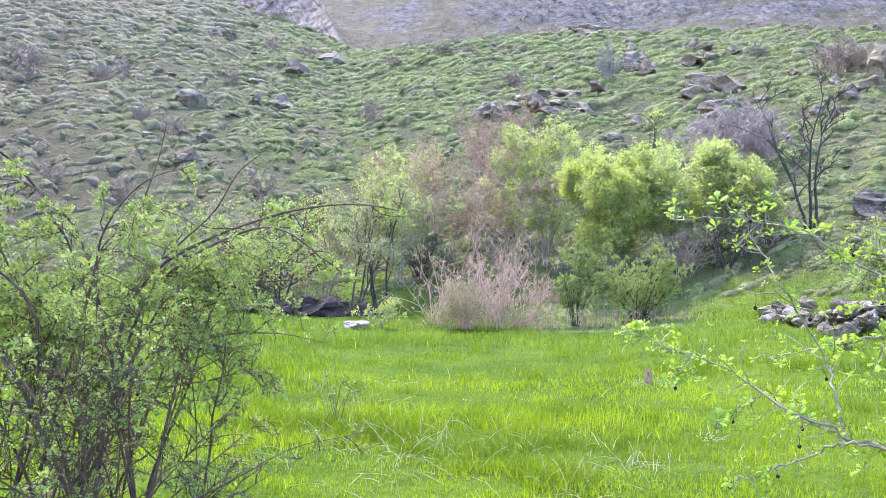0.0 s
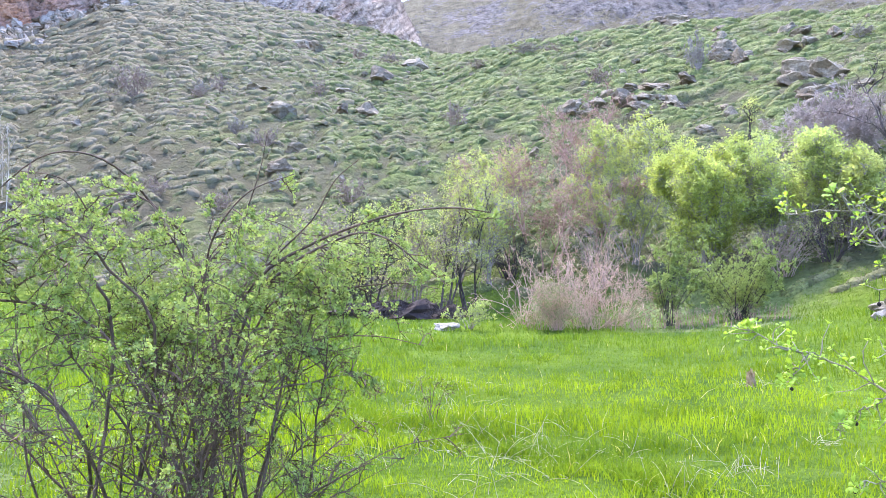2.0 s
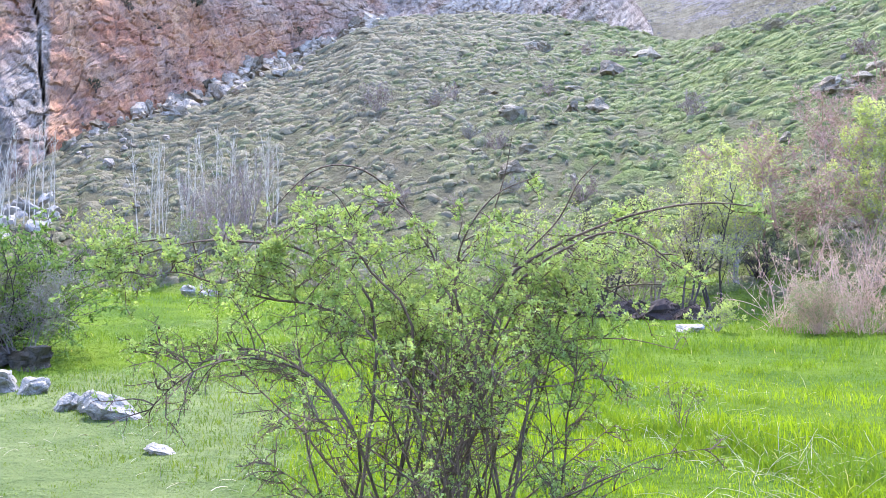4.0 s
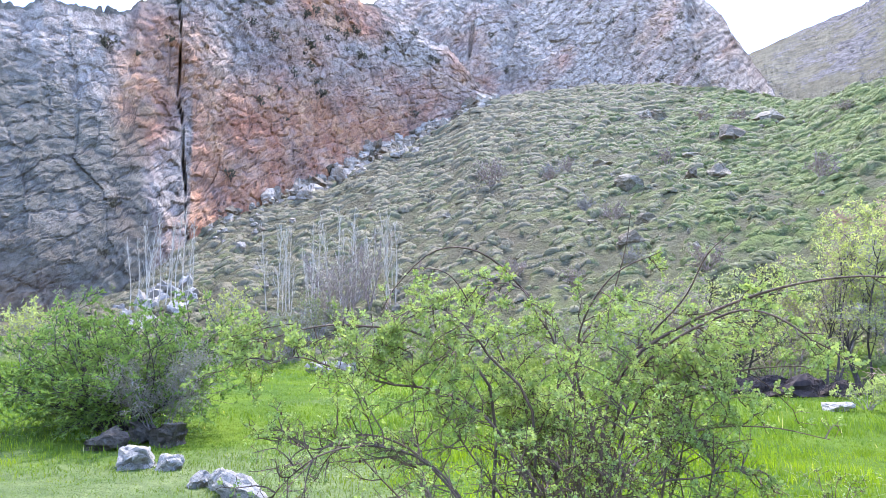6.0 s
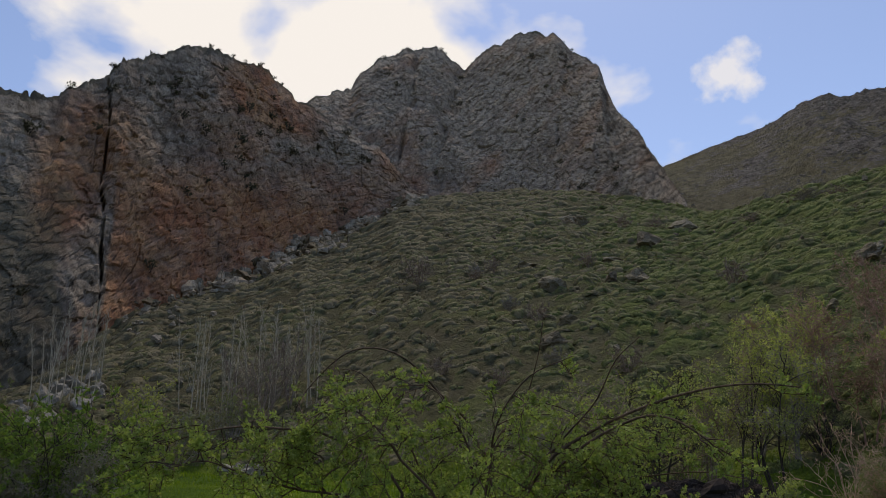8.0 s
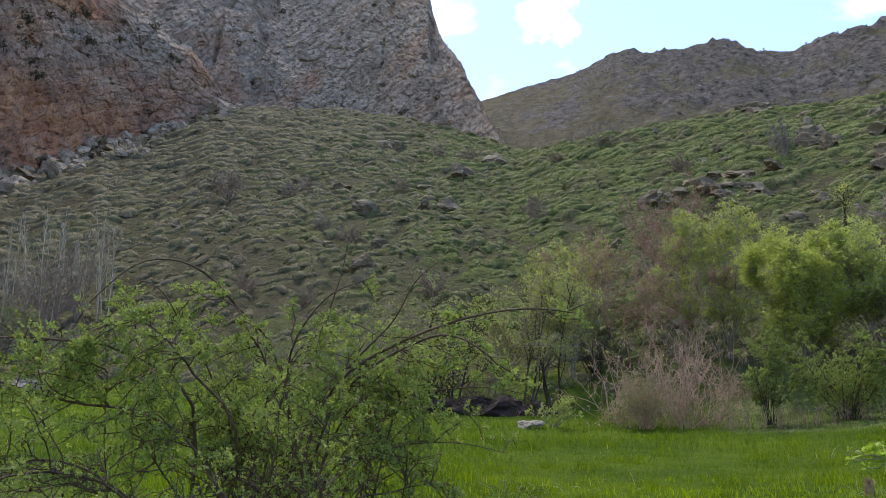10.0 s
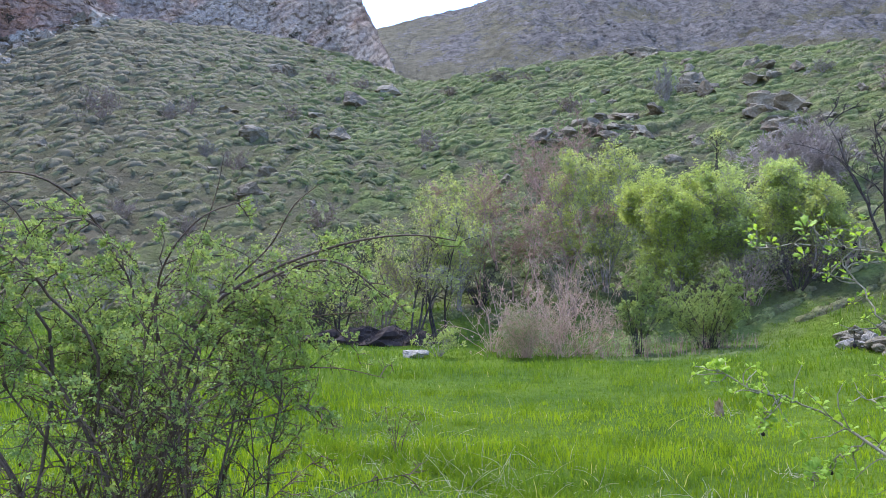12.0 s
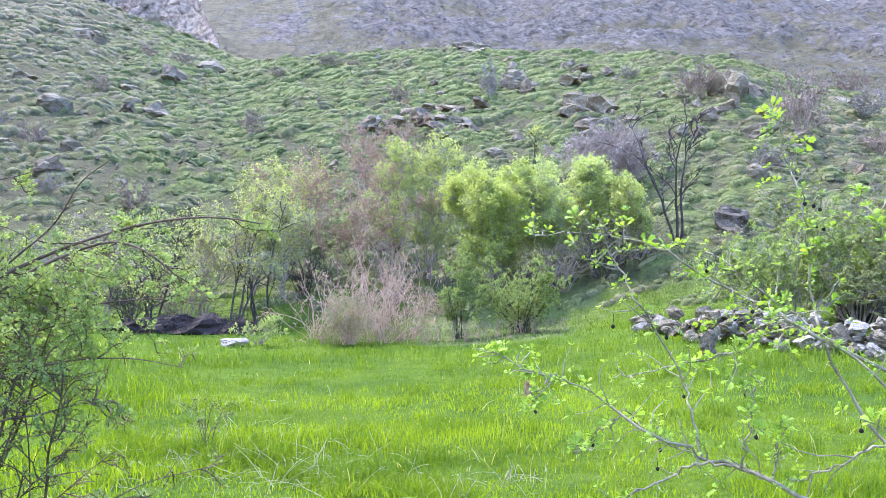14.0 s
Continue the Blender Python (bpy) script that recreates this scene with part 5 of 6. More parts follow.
for k, (az, r, tall, wide, bark, n, mat, cat) in enumerate((
        (-2.6, 33.0, 6.2, 4.2, BARK_RED, 700, LEAF_DULL, "bare reddish-brown tree with a few opening buds"),
        (-5.0, 35.0, 6.0, 4.0, BARK_RED, 300, LEAF_DULL, "bare reddish-brown tree with a few opening buds"),
        (0.2, 33.0, 4.8, 3.8, BARK_RED, 500, LEAF_MID, "brown tree with sparse young leaves"),
        (6.9, 24.5, 4.9, 2.9, BARK_MAUVE, 900, LEAF_MID, "grey bare-limbed tree with sparse young leaves"),
        (4.9, 25.0, 4.4, 2.4, BARK_GREY, 1600, LEAF_MID, "grey bare-limbed tree with sparse young leaves"),
        (3.3, 27.5, 4.5, 2.6, BARK_GREY, 1300, LEAF_MID, "slender tree with sparse light green leaves"),
        (9.0, 25.5, 3.9, 2.4, BARK_MAUVE, 700, LEAF_MID, "grey bare-limbed tree with sparse young leaves"),
        (1.6, 29.0, 4.9, 3.2, BARK_RED, 500, LEAF_MID, "brown tree with sparse young leaves"),
        (-4.6, 29.5, 5.0, 3.2, BARK_RED, 350, LEAF_MID, "brown tree with sparse young leaves"),
        (-1.2, 29.0, 3.6, 3.2, BARK_RED, 500, LEAF_DULL, "bare reddish-brown tree with a few opening buds"),
        (5.9, 28.0, 5.2, 3.4, BARK_MAUVE, 1500, LEAF_MID, "grey bare-limbed tree with sparse young leaves"),
        (12.6, 24.0, 3.6, 2.6, BARK_DARK, 900, LEAF_MID, "dark-stemmed tree with sparse young leaves"),
        (15.6, 25.0, 3.6, 2.8, BARK_MAUVE, 500, LEAF_MID, "grey bare-limbed tree with sparse young leaves"),
        (19.5, 26.0, 3.0, 2.6, BARK_GREY, 900, LEAF_DULL, "grey bare-limbed tree with sparse young leaves"))):
    tree("bare_tree", spot(az, r), cat, 60 + k, tall, 1.2 * wide, BARK_DARK if k in (3, 4, 11) else bark, mat, "thicket trees", twig_bark=bark, trunks=3, split=0.18, limbs=9, shoots=8, twigs=7, leaves=int(3.6 * n), leaf=0.065, thick=0.042, lift=0.45, lean=0.22, fat=0.012 if bark is BARK_RED else 0.009)
for k, (az, r, tall, wide) in enumerate(((-18.2, 26.0, 1.9, 2.6), (-21.2, 26.2, 2.0, 2.4), (-24.0, 27.5, 1.6, 2.2), (-14.5, 25.8, 1.6, 2.0), (10.6, 25.0, 1.6, 2.4), (14.0, 24.2, 1.5, 2.4), (-5.2, 27.5, 2.6, 2.6), (1.8, 28.0, 1.8, 2.2))):
    bush("brush_clump", spot(az, r), "dark bare underbrush beneath the thicket trees", "bush", 90 + k, tall, wide, BARK_DARK if k % 2 else BARK_MAUVE, LEAF_DULL, "underbrush", stems=26, shoots=6, twigs=4, leaves=500, leaf=0.07, thick=0.016, fat=0.008, lean=0.7, wander=0.4)

# bank of dark earth and brushwood under the grey trees
for az, r, wide, tall in ((11.2, 22.9, 2.3, 0.55), (8.8, 22.8, 2.3, 0.6), (6.4, 23.0, 1.7, 0.4), (13.4, 23.0, 2.0, 0.45)):
    bank = stone("earth_bank", "earth", spot(az, r), wide, tall, "low bank of dark bare earth below grey trees", "earth banks", 10)
    bank["category"] = "bank"
for az, r in ((10.2, 22.3), (7.6, 22.4), (12.6, 22.6), (5.6, 22.6)):
    bush("brushwood", spot(az, r), "dark dry brushwood lying on the earth bank", "brushwood", int(az * 10), 0.7, 1.7, BARK_DARK, None, "brushwood", stems=24, shoots=5, twigs=3, leaves=0, thick=0.014, fat=0.008, lean=1.6, wander=0.5)

# hillside trees
r = on_slope(-26.6, 2.5)
tree("bare_tree", spot(-26.6, r), "dark leafless tree standing on the hillside", 134, r * 0.205, r * 0.115, BARK_DARK, None, "", trunks=3, split=0.2, limbs=8, shoots=8, twigs=6, leaves=0, thick=0.06, lift=1.0, lean=0.16, wander=0.22, fat=0.005)
r = on_slope(-21.9, 7.6)
bush("bare_bush", spot(-21.9, r), "wide mauve-grey leafless bush on the hillside", "bush", 131, r * 0.088, r * 0.125, BARK_SOFT, None, stems=80, shoots=8, twigs=7, leaves=0, thick=0.03, fat=0.02, lean=1.0, wander=0.4)
r = on_slope(-16.2, 8.6)
tree("bare_tree", spot(-16.2, r), "small dark tree with a few green leaves on the slope", 132, r * 0.062, r * 0.045, BARK_DARK, LEAF_MID, "", trunks=2, limbs=6, shoots=5, twigs=4, leaves=420, leaf=0.1, thick=0.05)
SHRUBS_LEFT = ((29.9, 13.8, 2.67, 2.23), (25.5, 14.3, 1.42, 1.16), (24.0, 14.5, 1.51, 1.34), (25.4, 13.5, 1.25, 0.89), (22.8, 11.5, 1.51, 1.16), (20.6, 10.8, 1.96, 1.51), (5.9, 11.7, 2.49, 1.96),
               (13.0, 19.0, 1.34, 0.89), (13.4, 17.0, 1.51, 1.07), (16.4, 14.6, 1.51, 1.34), (0.3, 16.8, 2.67, 1.0), (-1.9, 17.0, 1.78, 0.9), (11.0, 16.5, 1.78, 1.07), (-12.8, 16.0, 2.05, 2.85), (-5.5, 14.9, 2.23, 1.34))
SHRUBS_RIGHT = ((3.9, 15.9, 1.34, 0.71), (19.6, 6.8, 1.78, 1.34), (14.2, 6.4, 2.67, 1.78), (-28.5, 14.7, 3.56, 2.6), (-23.4, 15.9, 1.78, 1.0), (-35.5, 12.0, 4.0, 4.2), (-38.7, 13.6, 2.67, 1.6), (-39.3, 12.1, 3.12, 2.0),
                (-40.2, 9.4, 2.67, 1.78), (-28.7, 14.9, 2.67, 1.4), (-33.0, 9.0, 3.0, 2.0), (24.0, 5.8, 1.8, 1.3), (28.4, 6.4, 2.0, 1.4))
shrub_kinds = []
for k, (bark, mat, n) in enumerate(((BARK_MAUVE, LEAF_GREY, 250), (BARK_GREY, LEAF_GREY, 700), (BARK_MAUVE, LEAF_GREY, 120))):
    v1, v2, v3 = bush_parts(140 + k, 1.0, 1.25, 21, 7, 5, n, 0.06, 0.012, lean=0.9, wander=0.45, fat=0.014)
    shrub_kinds.append((mesh_of("twig_mass", *joined(v1 + [(v2[0], np.concatenate(v2[1]))]), bark), mesh_of("foliage", v3[0], [v3[1]], mat)))
for k, (az, el, w, h) in enumerate(SHRUBS_LEFT + SHRUBS_RIGHT):
    r = on_slope(az, el - 0.5 * h)
    ob = thing("hill_shrub", spot(az, r, 0.05), "grey-brown leafless thorny shrub on the grassy hillside", "shrub", "hillside shrubs", rock_rng.uniform(0, 360))
    ob.scale = (radians(w) * r / 1.25, radians(w) * r / 1.25, 1.1 * radians(h) * r)
    for name, me in zip(("twig_mass", "foliage"), shrub_kinds[k % 3]):
        tagged(part(name, me, ob), kind="stuff")
v1, v2, v3 = bush_parts(149, 1.0, 1.3, 14, 6, 3, 110, 0.10, 0.014, lean=0.9, wander=0.4, fat=0.009)
low_shrub = (mesh_of("twig_mass", *joined(v1 + [(v2[0], np.concatenate(v2[1]))]), BARK_MAUVE), mesh_of("foliage", v3[0], [v3[1]], LEAF_GREY))
v1, v2, v3 = bush_parts(151, 1.0, 1.4, 12, 6, 4, 900, 0.11, 0.02, lean=1.0, wander=0.4, fat=0.012)
ledge_shrub = (mesh_of("twig_mass", *joined(v1 + [(v2[0], np.concatenate(v2[1]))]), BARK_DARK), mesh_of("foliage", v3[0], [v3[1]], SCRUB))
for k in range(52):
    az, s = rock_rng.uniform(-41, 47), rock_rng.uniform(0.1, 0.97)
    foot, top = np.interp(az, TABLE, FOOT_R_EASED), np.interp(az, TABLE, DIST_EASED)
    size = rock_rng.uniform(0.4, 1.1)
    ob = thing("hill_shrub", spot(az, foot + s * (top - foot), 0.05), "low grey thorny shrub on the grassy hillside", "shrub", "hillside shrubs", rock_rng.uniform(0, 360))
    ob.scale = (size, size, size * rock_rng.uniform(0.55, 0.9))
    for name, me in zip(("twig_mass", "foliage"), low_shrub):
        tagged(part(name, me, ob), kind="stuff")

# shrubs beyond the stone heap
for k, (az, r, tall, wide, mat) in enumerate(((-31.5, 20.5, 2.0, 2.4, LEAF_MID), (-35.0, 19.5, 2.6, 2.8, LEAF_MID), (-38.5, 20.0, 2.9, 3.0, LEAF_DULL), (-42.0, 19.0, 2.6, 3.0, LEAF_DULL), (-36.8, 23.0, 3.2, 3.2, LEAF_DULL), (-41.0, 24.0, 3.4, 3.2, LEAF_GREY))):
    bush("green_bush", spot(az, r), "leafy green bush growing behind the stone heap", "bush", 170 + k, tall, wide, BARK_GREY, LEAF_FIELD if k < 3 else mat, "heap bushes", stems=22, shoots=8, twigs=6, leaves=19000, leaf=0.075, thick=0.02, lean=0.7)

# the left end of the meadow
bush("green_bush", spot(57.6, 16.9), "broad green bush growing over dark boulders", "bush", 190, 2.65, 4.2, BARK_DARK, LEAF_GREEN, stems=60, shoots=11, twigs=6, leaves=70000, leaf=0.06, thick=0.018, lean=0.95, low=0.08, lift=0.1)
bush("grey_bush", spot(55.3, 15.6), "grey twiggy bush with tiny leaves before the green one", "bush", 191, 1.95, 2.1, BARK_GREY, LEAF_GREY, stems=24, shoots=11, twigs=8, leaves=9000, leaf=0.034, thick=0.009, lean=0.6)
for k, (az, r, tall, wide, bark, mat, n) in enumerate(((48.0, 35.0, 2.6, 3.0, BARK_GREY, LEAF_DULL, 2600), (50.5, 38.0, 3.2, 2.8, BARK_GREY, LEAF_MID, 2000), (46.0, 36.5, 2.2, 2.6, BARK_GREY, LEAF_GREY, 1800), (44.0, 38.0, 2.6, 2.4, BARK_GREY, LEAF_DULL, 1600),
                                                      (60.5, 36.0, 3.4, 3.4, BARK_MAUVE, LEAF_DULL, 1500), (63.5, 33.0, 2.6, 3.2, BARK_GREY, LEAF_MID, 2200), (67.0, 30.0, 2.6, 3.4, BARK_GREY, LEAF_MID, 2200), (39.0, 34.0, 1.8, 2.6, BARK_GREY, LEAF_DULL, 1400), (35.0, 32.0, 1.8, 2.6, BARK_MAUVE, LEAF_DULL, 1000), (30.0, 30.0, 1.7, 2.6, BARK_GREY, LEAF_DULL, 1200), (25.0, 29.0, 2.0, 2.6, BARK_MAUVE, LEAF_DULL, 900))):
    bush("edge_bush", spot(az, r), "thin greyish bush along the foot of the slope", "bush", 200 + k, tall, wide, bark, mat, "slope foot bushes", stems=20, shoots=7, twigs=5, leaves=2 * n, leaf=0.085, thick=0.018, fat=0.008, lean=0.7)
for k, (az, r, tall, wide) in enumerate(((41.8, 40.0, 4.4, 3.0), (43.6, 41.0, 4.0, 2.8), (40.0, 41.5, 4.4, 2.4))):
    tree("bare_tree", spot(az, r), "mauve-brown leafless tree among pale poplars", 220 + k, tall, wide, BARK_MAUVE, None, "bare poplar grove", trunks=6, split=0.15, limbs=7, shoots=6, twigs=5, leaves=0, thick=0.04, lift=0.9)
poplar_kinds = []
for k in range(4):
    rng = np.random.default_rng(240 + k)
    trunk = grow(rng, np.zeros((1, 3)), np.array([[rng.normal(0, 0.04), rng.normal(0, 0.04), 1.0]]), [6.0], 9, 0.06)
    limb = offshoots(rng, trunk, 24, 0.24, 0.2, 4, 0.55, 0.2, -0.3, 1.1)
    twig = offshoots(rng, limb, 3, 0.5, 0.2, 2, 0.5, 0.2, -0.2, 0.9)
    v, q = tubes(trunk, 0.046, 0.010, 6)
    poplar_kinds.append((mesh_of("trunk", v, [q], BARK_PALE, True), mesh_of("twig_mass", *joined([tubes(limb, 0.013, 0.006, 3), tubes(twig, 0.006, 0.004, 3)]), BARK_PALE)))
for k in range(38):
    if k < 12:
        az, r, size = 53.2 + 4.6 * (k + rock_rng.uniform(-0.3, 0.3)) / 12, rock_rng.uniform(46, 50), rock_rng.uniform(0.72, 0.98)
    else:
        az, r, size = 37.4 + 11.0 * (k - 12 + rock_rng.uniform(-2.0, 2.0)) / 26, rock_rng.uniform(41, 46), rock_rng.uniform(0.5, 0.98)
    ob = thing("poplar", spot(az, r, 0.1), "slim leafless poplar with a pale trunk", "tree", "bare poplar grove", rock_rng.uniform(0, 360), size)
    part("trunk", poplar_kinds[k % 4][0], ob)
    tagged(part("twig_mass", poplar_kinds[k % 4][1], ob), kind="stuff")

# dead weeds on the low bank under the field bushes
for k, (az, r, tall, wide) in enumerate(((-8.0, 20.0, 0.5, 1.6), (-10.8, 19.9, 0.55, 1.6), (-13.2, 20.2, 0.55, 1.6), (-16.6, 20.8, 0.5, 1.5), (-0.6, 19.4, 0.6, 1.2), (-5.6, 19.8, 0.5, 1.4))):
    bush("dead_weeds", spot(az, r), "brown dead weeds standing under the field bushes", "weeds", 260 + k, tall, wide, BARK_RED, LEAF_DULL, "dead weeds", stems=34, shoots=5, twigs=3, leaves=500, leaf=0.04, thick=0.007, fat=0.004, lean=1.0, base=0.8)

# small shrubs on the cliff crests
for k in range(30):
    cols, rows, grid = wall_grid if k < 17 else peak_grid
    at = grid[int(np.searchsorted(cols, rock_rng.uniform(34, 58) if k < 17 else rock_rng.uniform(12, 34))), int(np.searchsorted(rows, 1.0))]
    ob = thing("cliff_shrub", (float(at[0]), float(at[1]), float(at[2]) - 0.2), "small dark shrub clinging to the cliff top", "shrub", "cliff shrubs", rock_rng.uniform(0, 360), rock_rng.uniform(0.35, 0.85))
    for name, me in zip(("twig_mass", "foliage"), ledge_shrub):
        tagged(part(name, me, ob), kind="stuff")

# shrubs that cling to ledges of the rock faces
for k in range(70):
    cols, rows, grid = wall_grid if k < 42 else peak_grid
    low_az, high_az = (34, 60) if k < 42 else (13, 33)
    j, i = int(np.searchsorted(rows, rock_rng.uniform(0.05, 0.92))), int(np.searchsorted(cols, rock_rng.uniform(low_az, high_az)))
    if k < 14:
        j, i = int(np.searchsorted(rows, rock_rng.normal(0.62, 0.09))), int(np.searchsorted(cols, rock_rng.normal(41.5, 1.7)))
    at = grid[i, j]
    size = rock_rng.uniform(0.6, 1.5)
    ob = thing("cliff_shrub", (float(at[0]), float(at[1]), float(at[2]) - 0.25), "small dark shrub rooted on a ledge of the cliff", "shrub", "cliff shrubs", rock_rng.uniform(0, 360), size)
    for name, me in zip(("twig_mass", "foliage"), ledge_shrub):
        tagged(part(name, me, ob), kind="stuff")

# ---- the wild rose in the foreground ----
def polar(az, el, d):
    """A place by azimuth and angle at a distance from the eye."""
    a, e = radians(az), radians(el)
    return np.array([-math.sin(a) * math.cos(e) * d, math.cos(a) * math.cos(e) * d, EYE + math.sin(e) * d])


def rose_bush():
    rng = np.random.default_rng(500)
    foot = polar(27.5, 0, 4.05)
    foot[2] = ground_z(foot[0], foot[1])
    ob = thing("wild_rose_bush", foot, "tall arching wild rose bush with small new leaves", "bush")

    def stool(k):
        return foot + np.array([rng.normal(0, 0.31), rng.normal(0, 0.2), -foot[2]])

    arches = (
        (((24.2, -5.9), (21.9, -0.3), (18.3, 2.3), (13.8, 4.2), (9.8, 5.2), (6.4, 5.4), (3.6, 5.0)), 3.95, 0.014),
        (((23.0, -4.0), (19.8, 0.6), (15.1, 3.2), (12.5, 3.3), (10.3, 1.9), (8.8, 0.3)), 3.9, 0.012),
        (((25.8, 0.3), (29.2, 5.5), (31.7, 8.1), (34.2, 9.0), (36.6, 8.4), (39.1, 5.9), (40.0, 4.3)), 4.2, 0.010),
        (((28.9, -4.9), (32.2, 0.8), (33.4, 2.5), (35.4, 4.3), (37.4, 4.5), (39.0, 3.8)), 3.9, 0.010),
        (((31.8, -3.1), (36.6, 2.2), (41.6, 3.2), (44.9, 3.2), (48.6, 2.2), (51.0, 0.4)), 4.1, 0.011),
        (((30.6, -6.5), (35.1, -2.1), (39.8, -1.1), (43.8, 0.2), (46.2, 1.0), (48.5, 0.6)), 4.0, 0.011),
        (((34.0, -10.5), (37.9, -6.1), (41.7, -4.7), (44.9, -5.6), (47.9, -4.6)), 3.9, 0.011),
        (((21.9, -3.8), (19.2, -1.9), (15.2, -0.9), (10.8, -0.5), (7.7, -1.0)), 4.0, 0.009),
        (((33.2, -13.0), (36.7, -7.2), (40.6, -5.5), (44.2, -5.7), (46.6, -7.0), (48.6, -9.0)), 3.7, 0.010),
        (((26.0, -2.0), (25.0, 3.0), (22.5, 6.5), (19.0, 8.0)), 4.1, 0.010),
        (((27.0, -2.0), (28.5, 4.0), (30.0, 6.0), (33.0, 6.0)), 4.2, 0.009),
        (((23.0, -8.0), (18.0, -5.0), (13.0, -4.6), (9.0, -5.4)), 3.9, 0.009),
        (((22.0, -10.0), (17.5, -8.0), (14.5, -7.6), (12.0, -9.0)), 3.8, 0.008),
        (((24.0, -3.0), (20.5, 1.5), (17.6, 4.5), (15.9, 7.5), (14.0, 9.2)), 4.0, 0.009),
        (((25.5, -1.0), (23.0, 4.0), (21.6, 8.0), (21.0, 11.0)), 4.2, 0.008),
        (((30.0, -2.0), (33.0, 4.0), (35.0, 7.0), (38.0, 7.5)), 4.3, 0.008),
    )
    canes = []
    for k, (points, d, thick) in enumerate(arches):
        run = [stool(k)] + [polar(a, e, d + 0.12 * math.sin(j + k)) for j, (a, e) in enumerate(points)]
        canes.append((resample(run, 22), thick))
    for k in range(52):
        root = stool(k)
        turn = rng.uniform(0, 2 * np.pi)
        lean = rng.uniform(0.1, 1.0)
        tall = rng.uniform(1.2, 1.9) * (1 - 0.2 * lean)
        path = grow(rng, root[None], np.array([[math.cos(turn) * lean, math.sin(turn) * lean * 0.8, 1.0]]), [tall], 9, 0.16, 0.5 * lean + 0.1)[0]
        canes.append((resample(path, 22), rng.uniform(0.005, 0.0135)))
    for path, thick in canes:
        v, q = tubes(path[None] - foot, 0.85 * thick, thick * 0.22, 6)
        part("cane", mesh_of("cane", v, [q], BARK_ROSE, True), ob)
    main = np.stack([c[0] for c in canes]) - foot
    side = np.concatenate([offshoots(rng, main[:16], 26, 0.17, 0.15, 5, 0.95, 0.36, 0.3, 0.25), offshoots(rng, main[16:], 11, 0.25, 0.2, 5, 0.95, 0.34, 0.3, 0.2), offshoots(rng, main[16:], 11, 0.28, 0.55, 5, 0.95, 0.36, 0.35, 0.2)])
    # the crown closes at head height; only bare whips rise over it
    side = side[side[:, -1, 2] < 1.78 + 0.4 * rng.random(len(side)) ** 1.5]
    side[..., 2] = np.maximum(side[..., 2], 0.03)
    # low down only the bare canes stand close
    side = side[(side[:, 0, 2] > 0.9) | (rng.random(len(side)) < 0.5)]
    # the long arches stay nearly bare towards their ends
    start = side[:, 0] + foot
    side = side[(np.degrees(np.arctan2(-start[:, 0], start[:, 1])) > 13.5) | (rng.random(len(side)) < 0.22)]
    twig = offshoots(rng, side, 7, 0.42, 0.15, 2, 0.9, 0.35, 0.1, 0.2)
    v = joined([tubes(side, 0.0042, 0.002, 3), tubes(twig, 0.002, 0.0012, 3)])
    tagged(part("twig_mass", mesh_of("twig_mass", *v, BARK_ROSE), ob, "thin brown thorny twigs"), kind="stuff")
    # compound leaves: leaflets in pairs along a stalk; fewer low down
    place, way = along(rng, twig, 40000, 0.1)
    place2, way2 = along(rng, side, 5000, 0.3)
    place, way = np.concatenate([place, place2]), np.concatenate([way, way2])
    chance = 0.11 + 0.89 * step(place[:, 2] + 0.3 * fbm(place / 0.35, 2, 71), 1.05, 1.8)
    keep = rng.random(len(place)) < chance
    place, way = place[keep], unit(way[keep] + rng.normal(0, 0.8, (keep.sum(), 3)) + np.array([0, 0, 0.3]))
    n = len(place)
    size = rng.uniform(0.009, 0.019, n)[:, None]
    across = unit(np.cross(way, rng.normal(size=(n, 3))))
    sets = [blades(rng, place + way * size * 2.1, way, size[:, 0], 0.5)]
    for j in (0.7, 1.6):
        for sign in (-1, 1):
            sets.append(blades(rng, place + way * size * j, unit(way * 0.6 + sign * across), size[:, 0] * 0.95, 0.5, 0.12))
    v, f = joined(sets)
    tagged(part("foliage", mesh_of("foliage", v, f, LEAF_ROSE), ob), kind="stuff")
    hips, _ = along(rng, twig, 34, 0.8)
    bm = bmesh.new()
    bmesh.ops.create_icosphere(bm, subdivisions=1, radius=0.0075)
    bmesh.ops.scale(bm, vec=(0.8, 0.8, 1.3), verts=bm.verts)
    me = bpy.data.meshes.new("rose_hip")
    bm.to_mesh(me)
    bm.free()
    me.materials.append(HIP)
    for h in hips:
        o = part("rose_hip", me, ob)
        o.location = h - np.array([0, 0, 0.012])
    return ob


rose_bush()
bush("wild_rose_shoot", spot(8.2, 7.8), "small leafy rose shoot in the meadow grass", "bush", 520, 0.5, 0.7, BARK_ROSE, LEAF_ROSE, stems=6, shoots=4, twigs=3, leaves=260, leaf=0.03, thick=0.006)


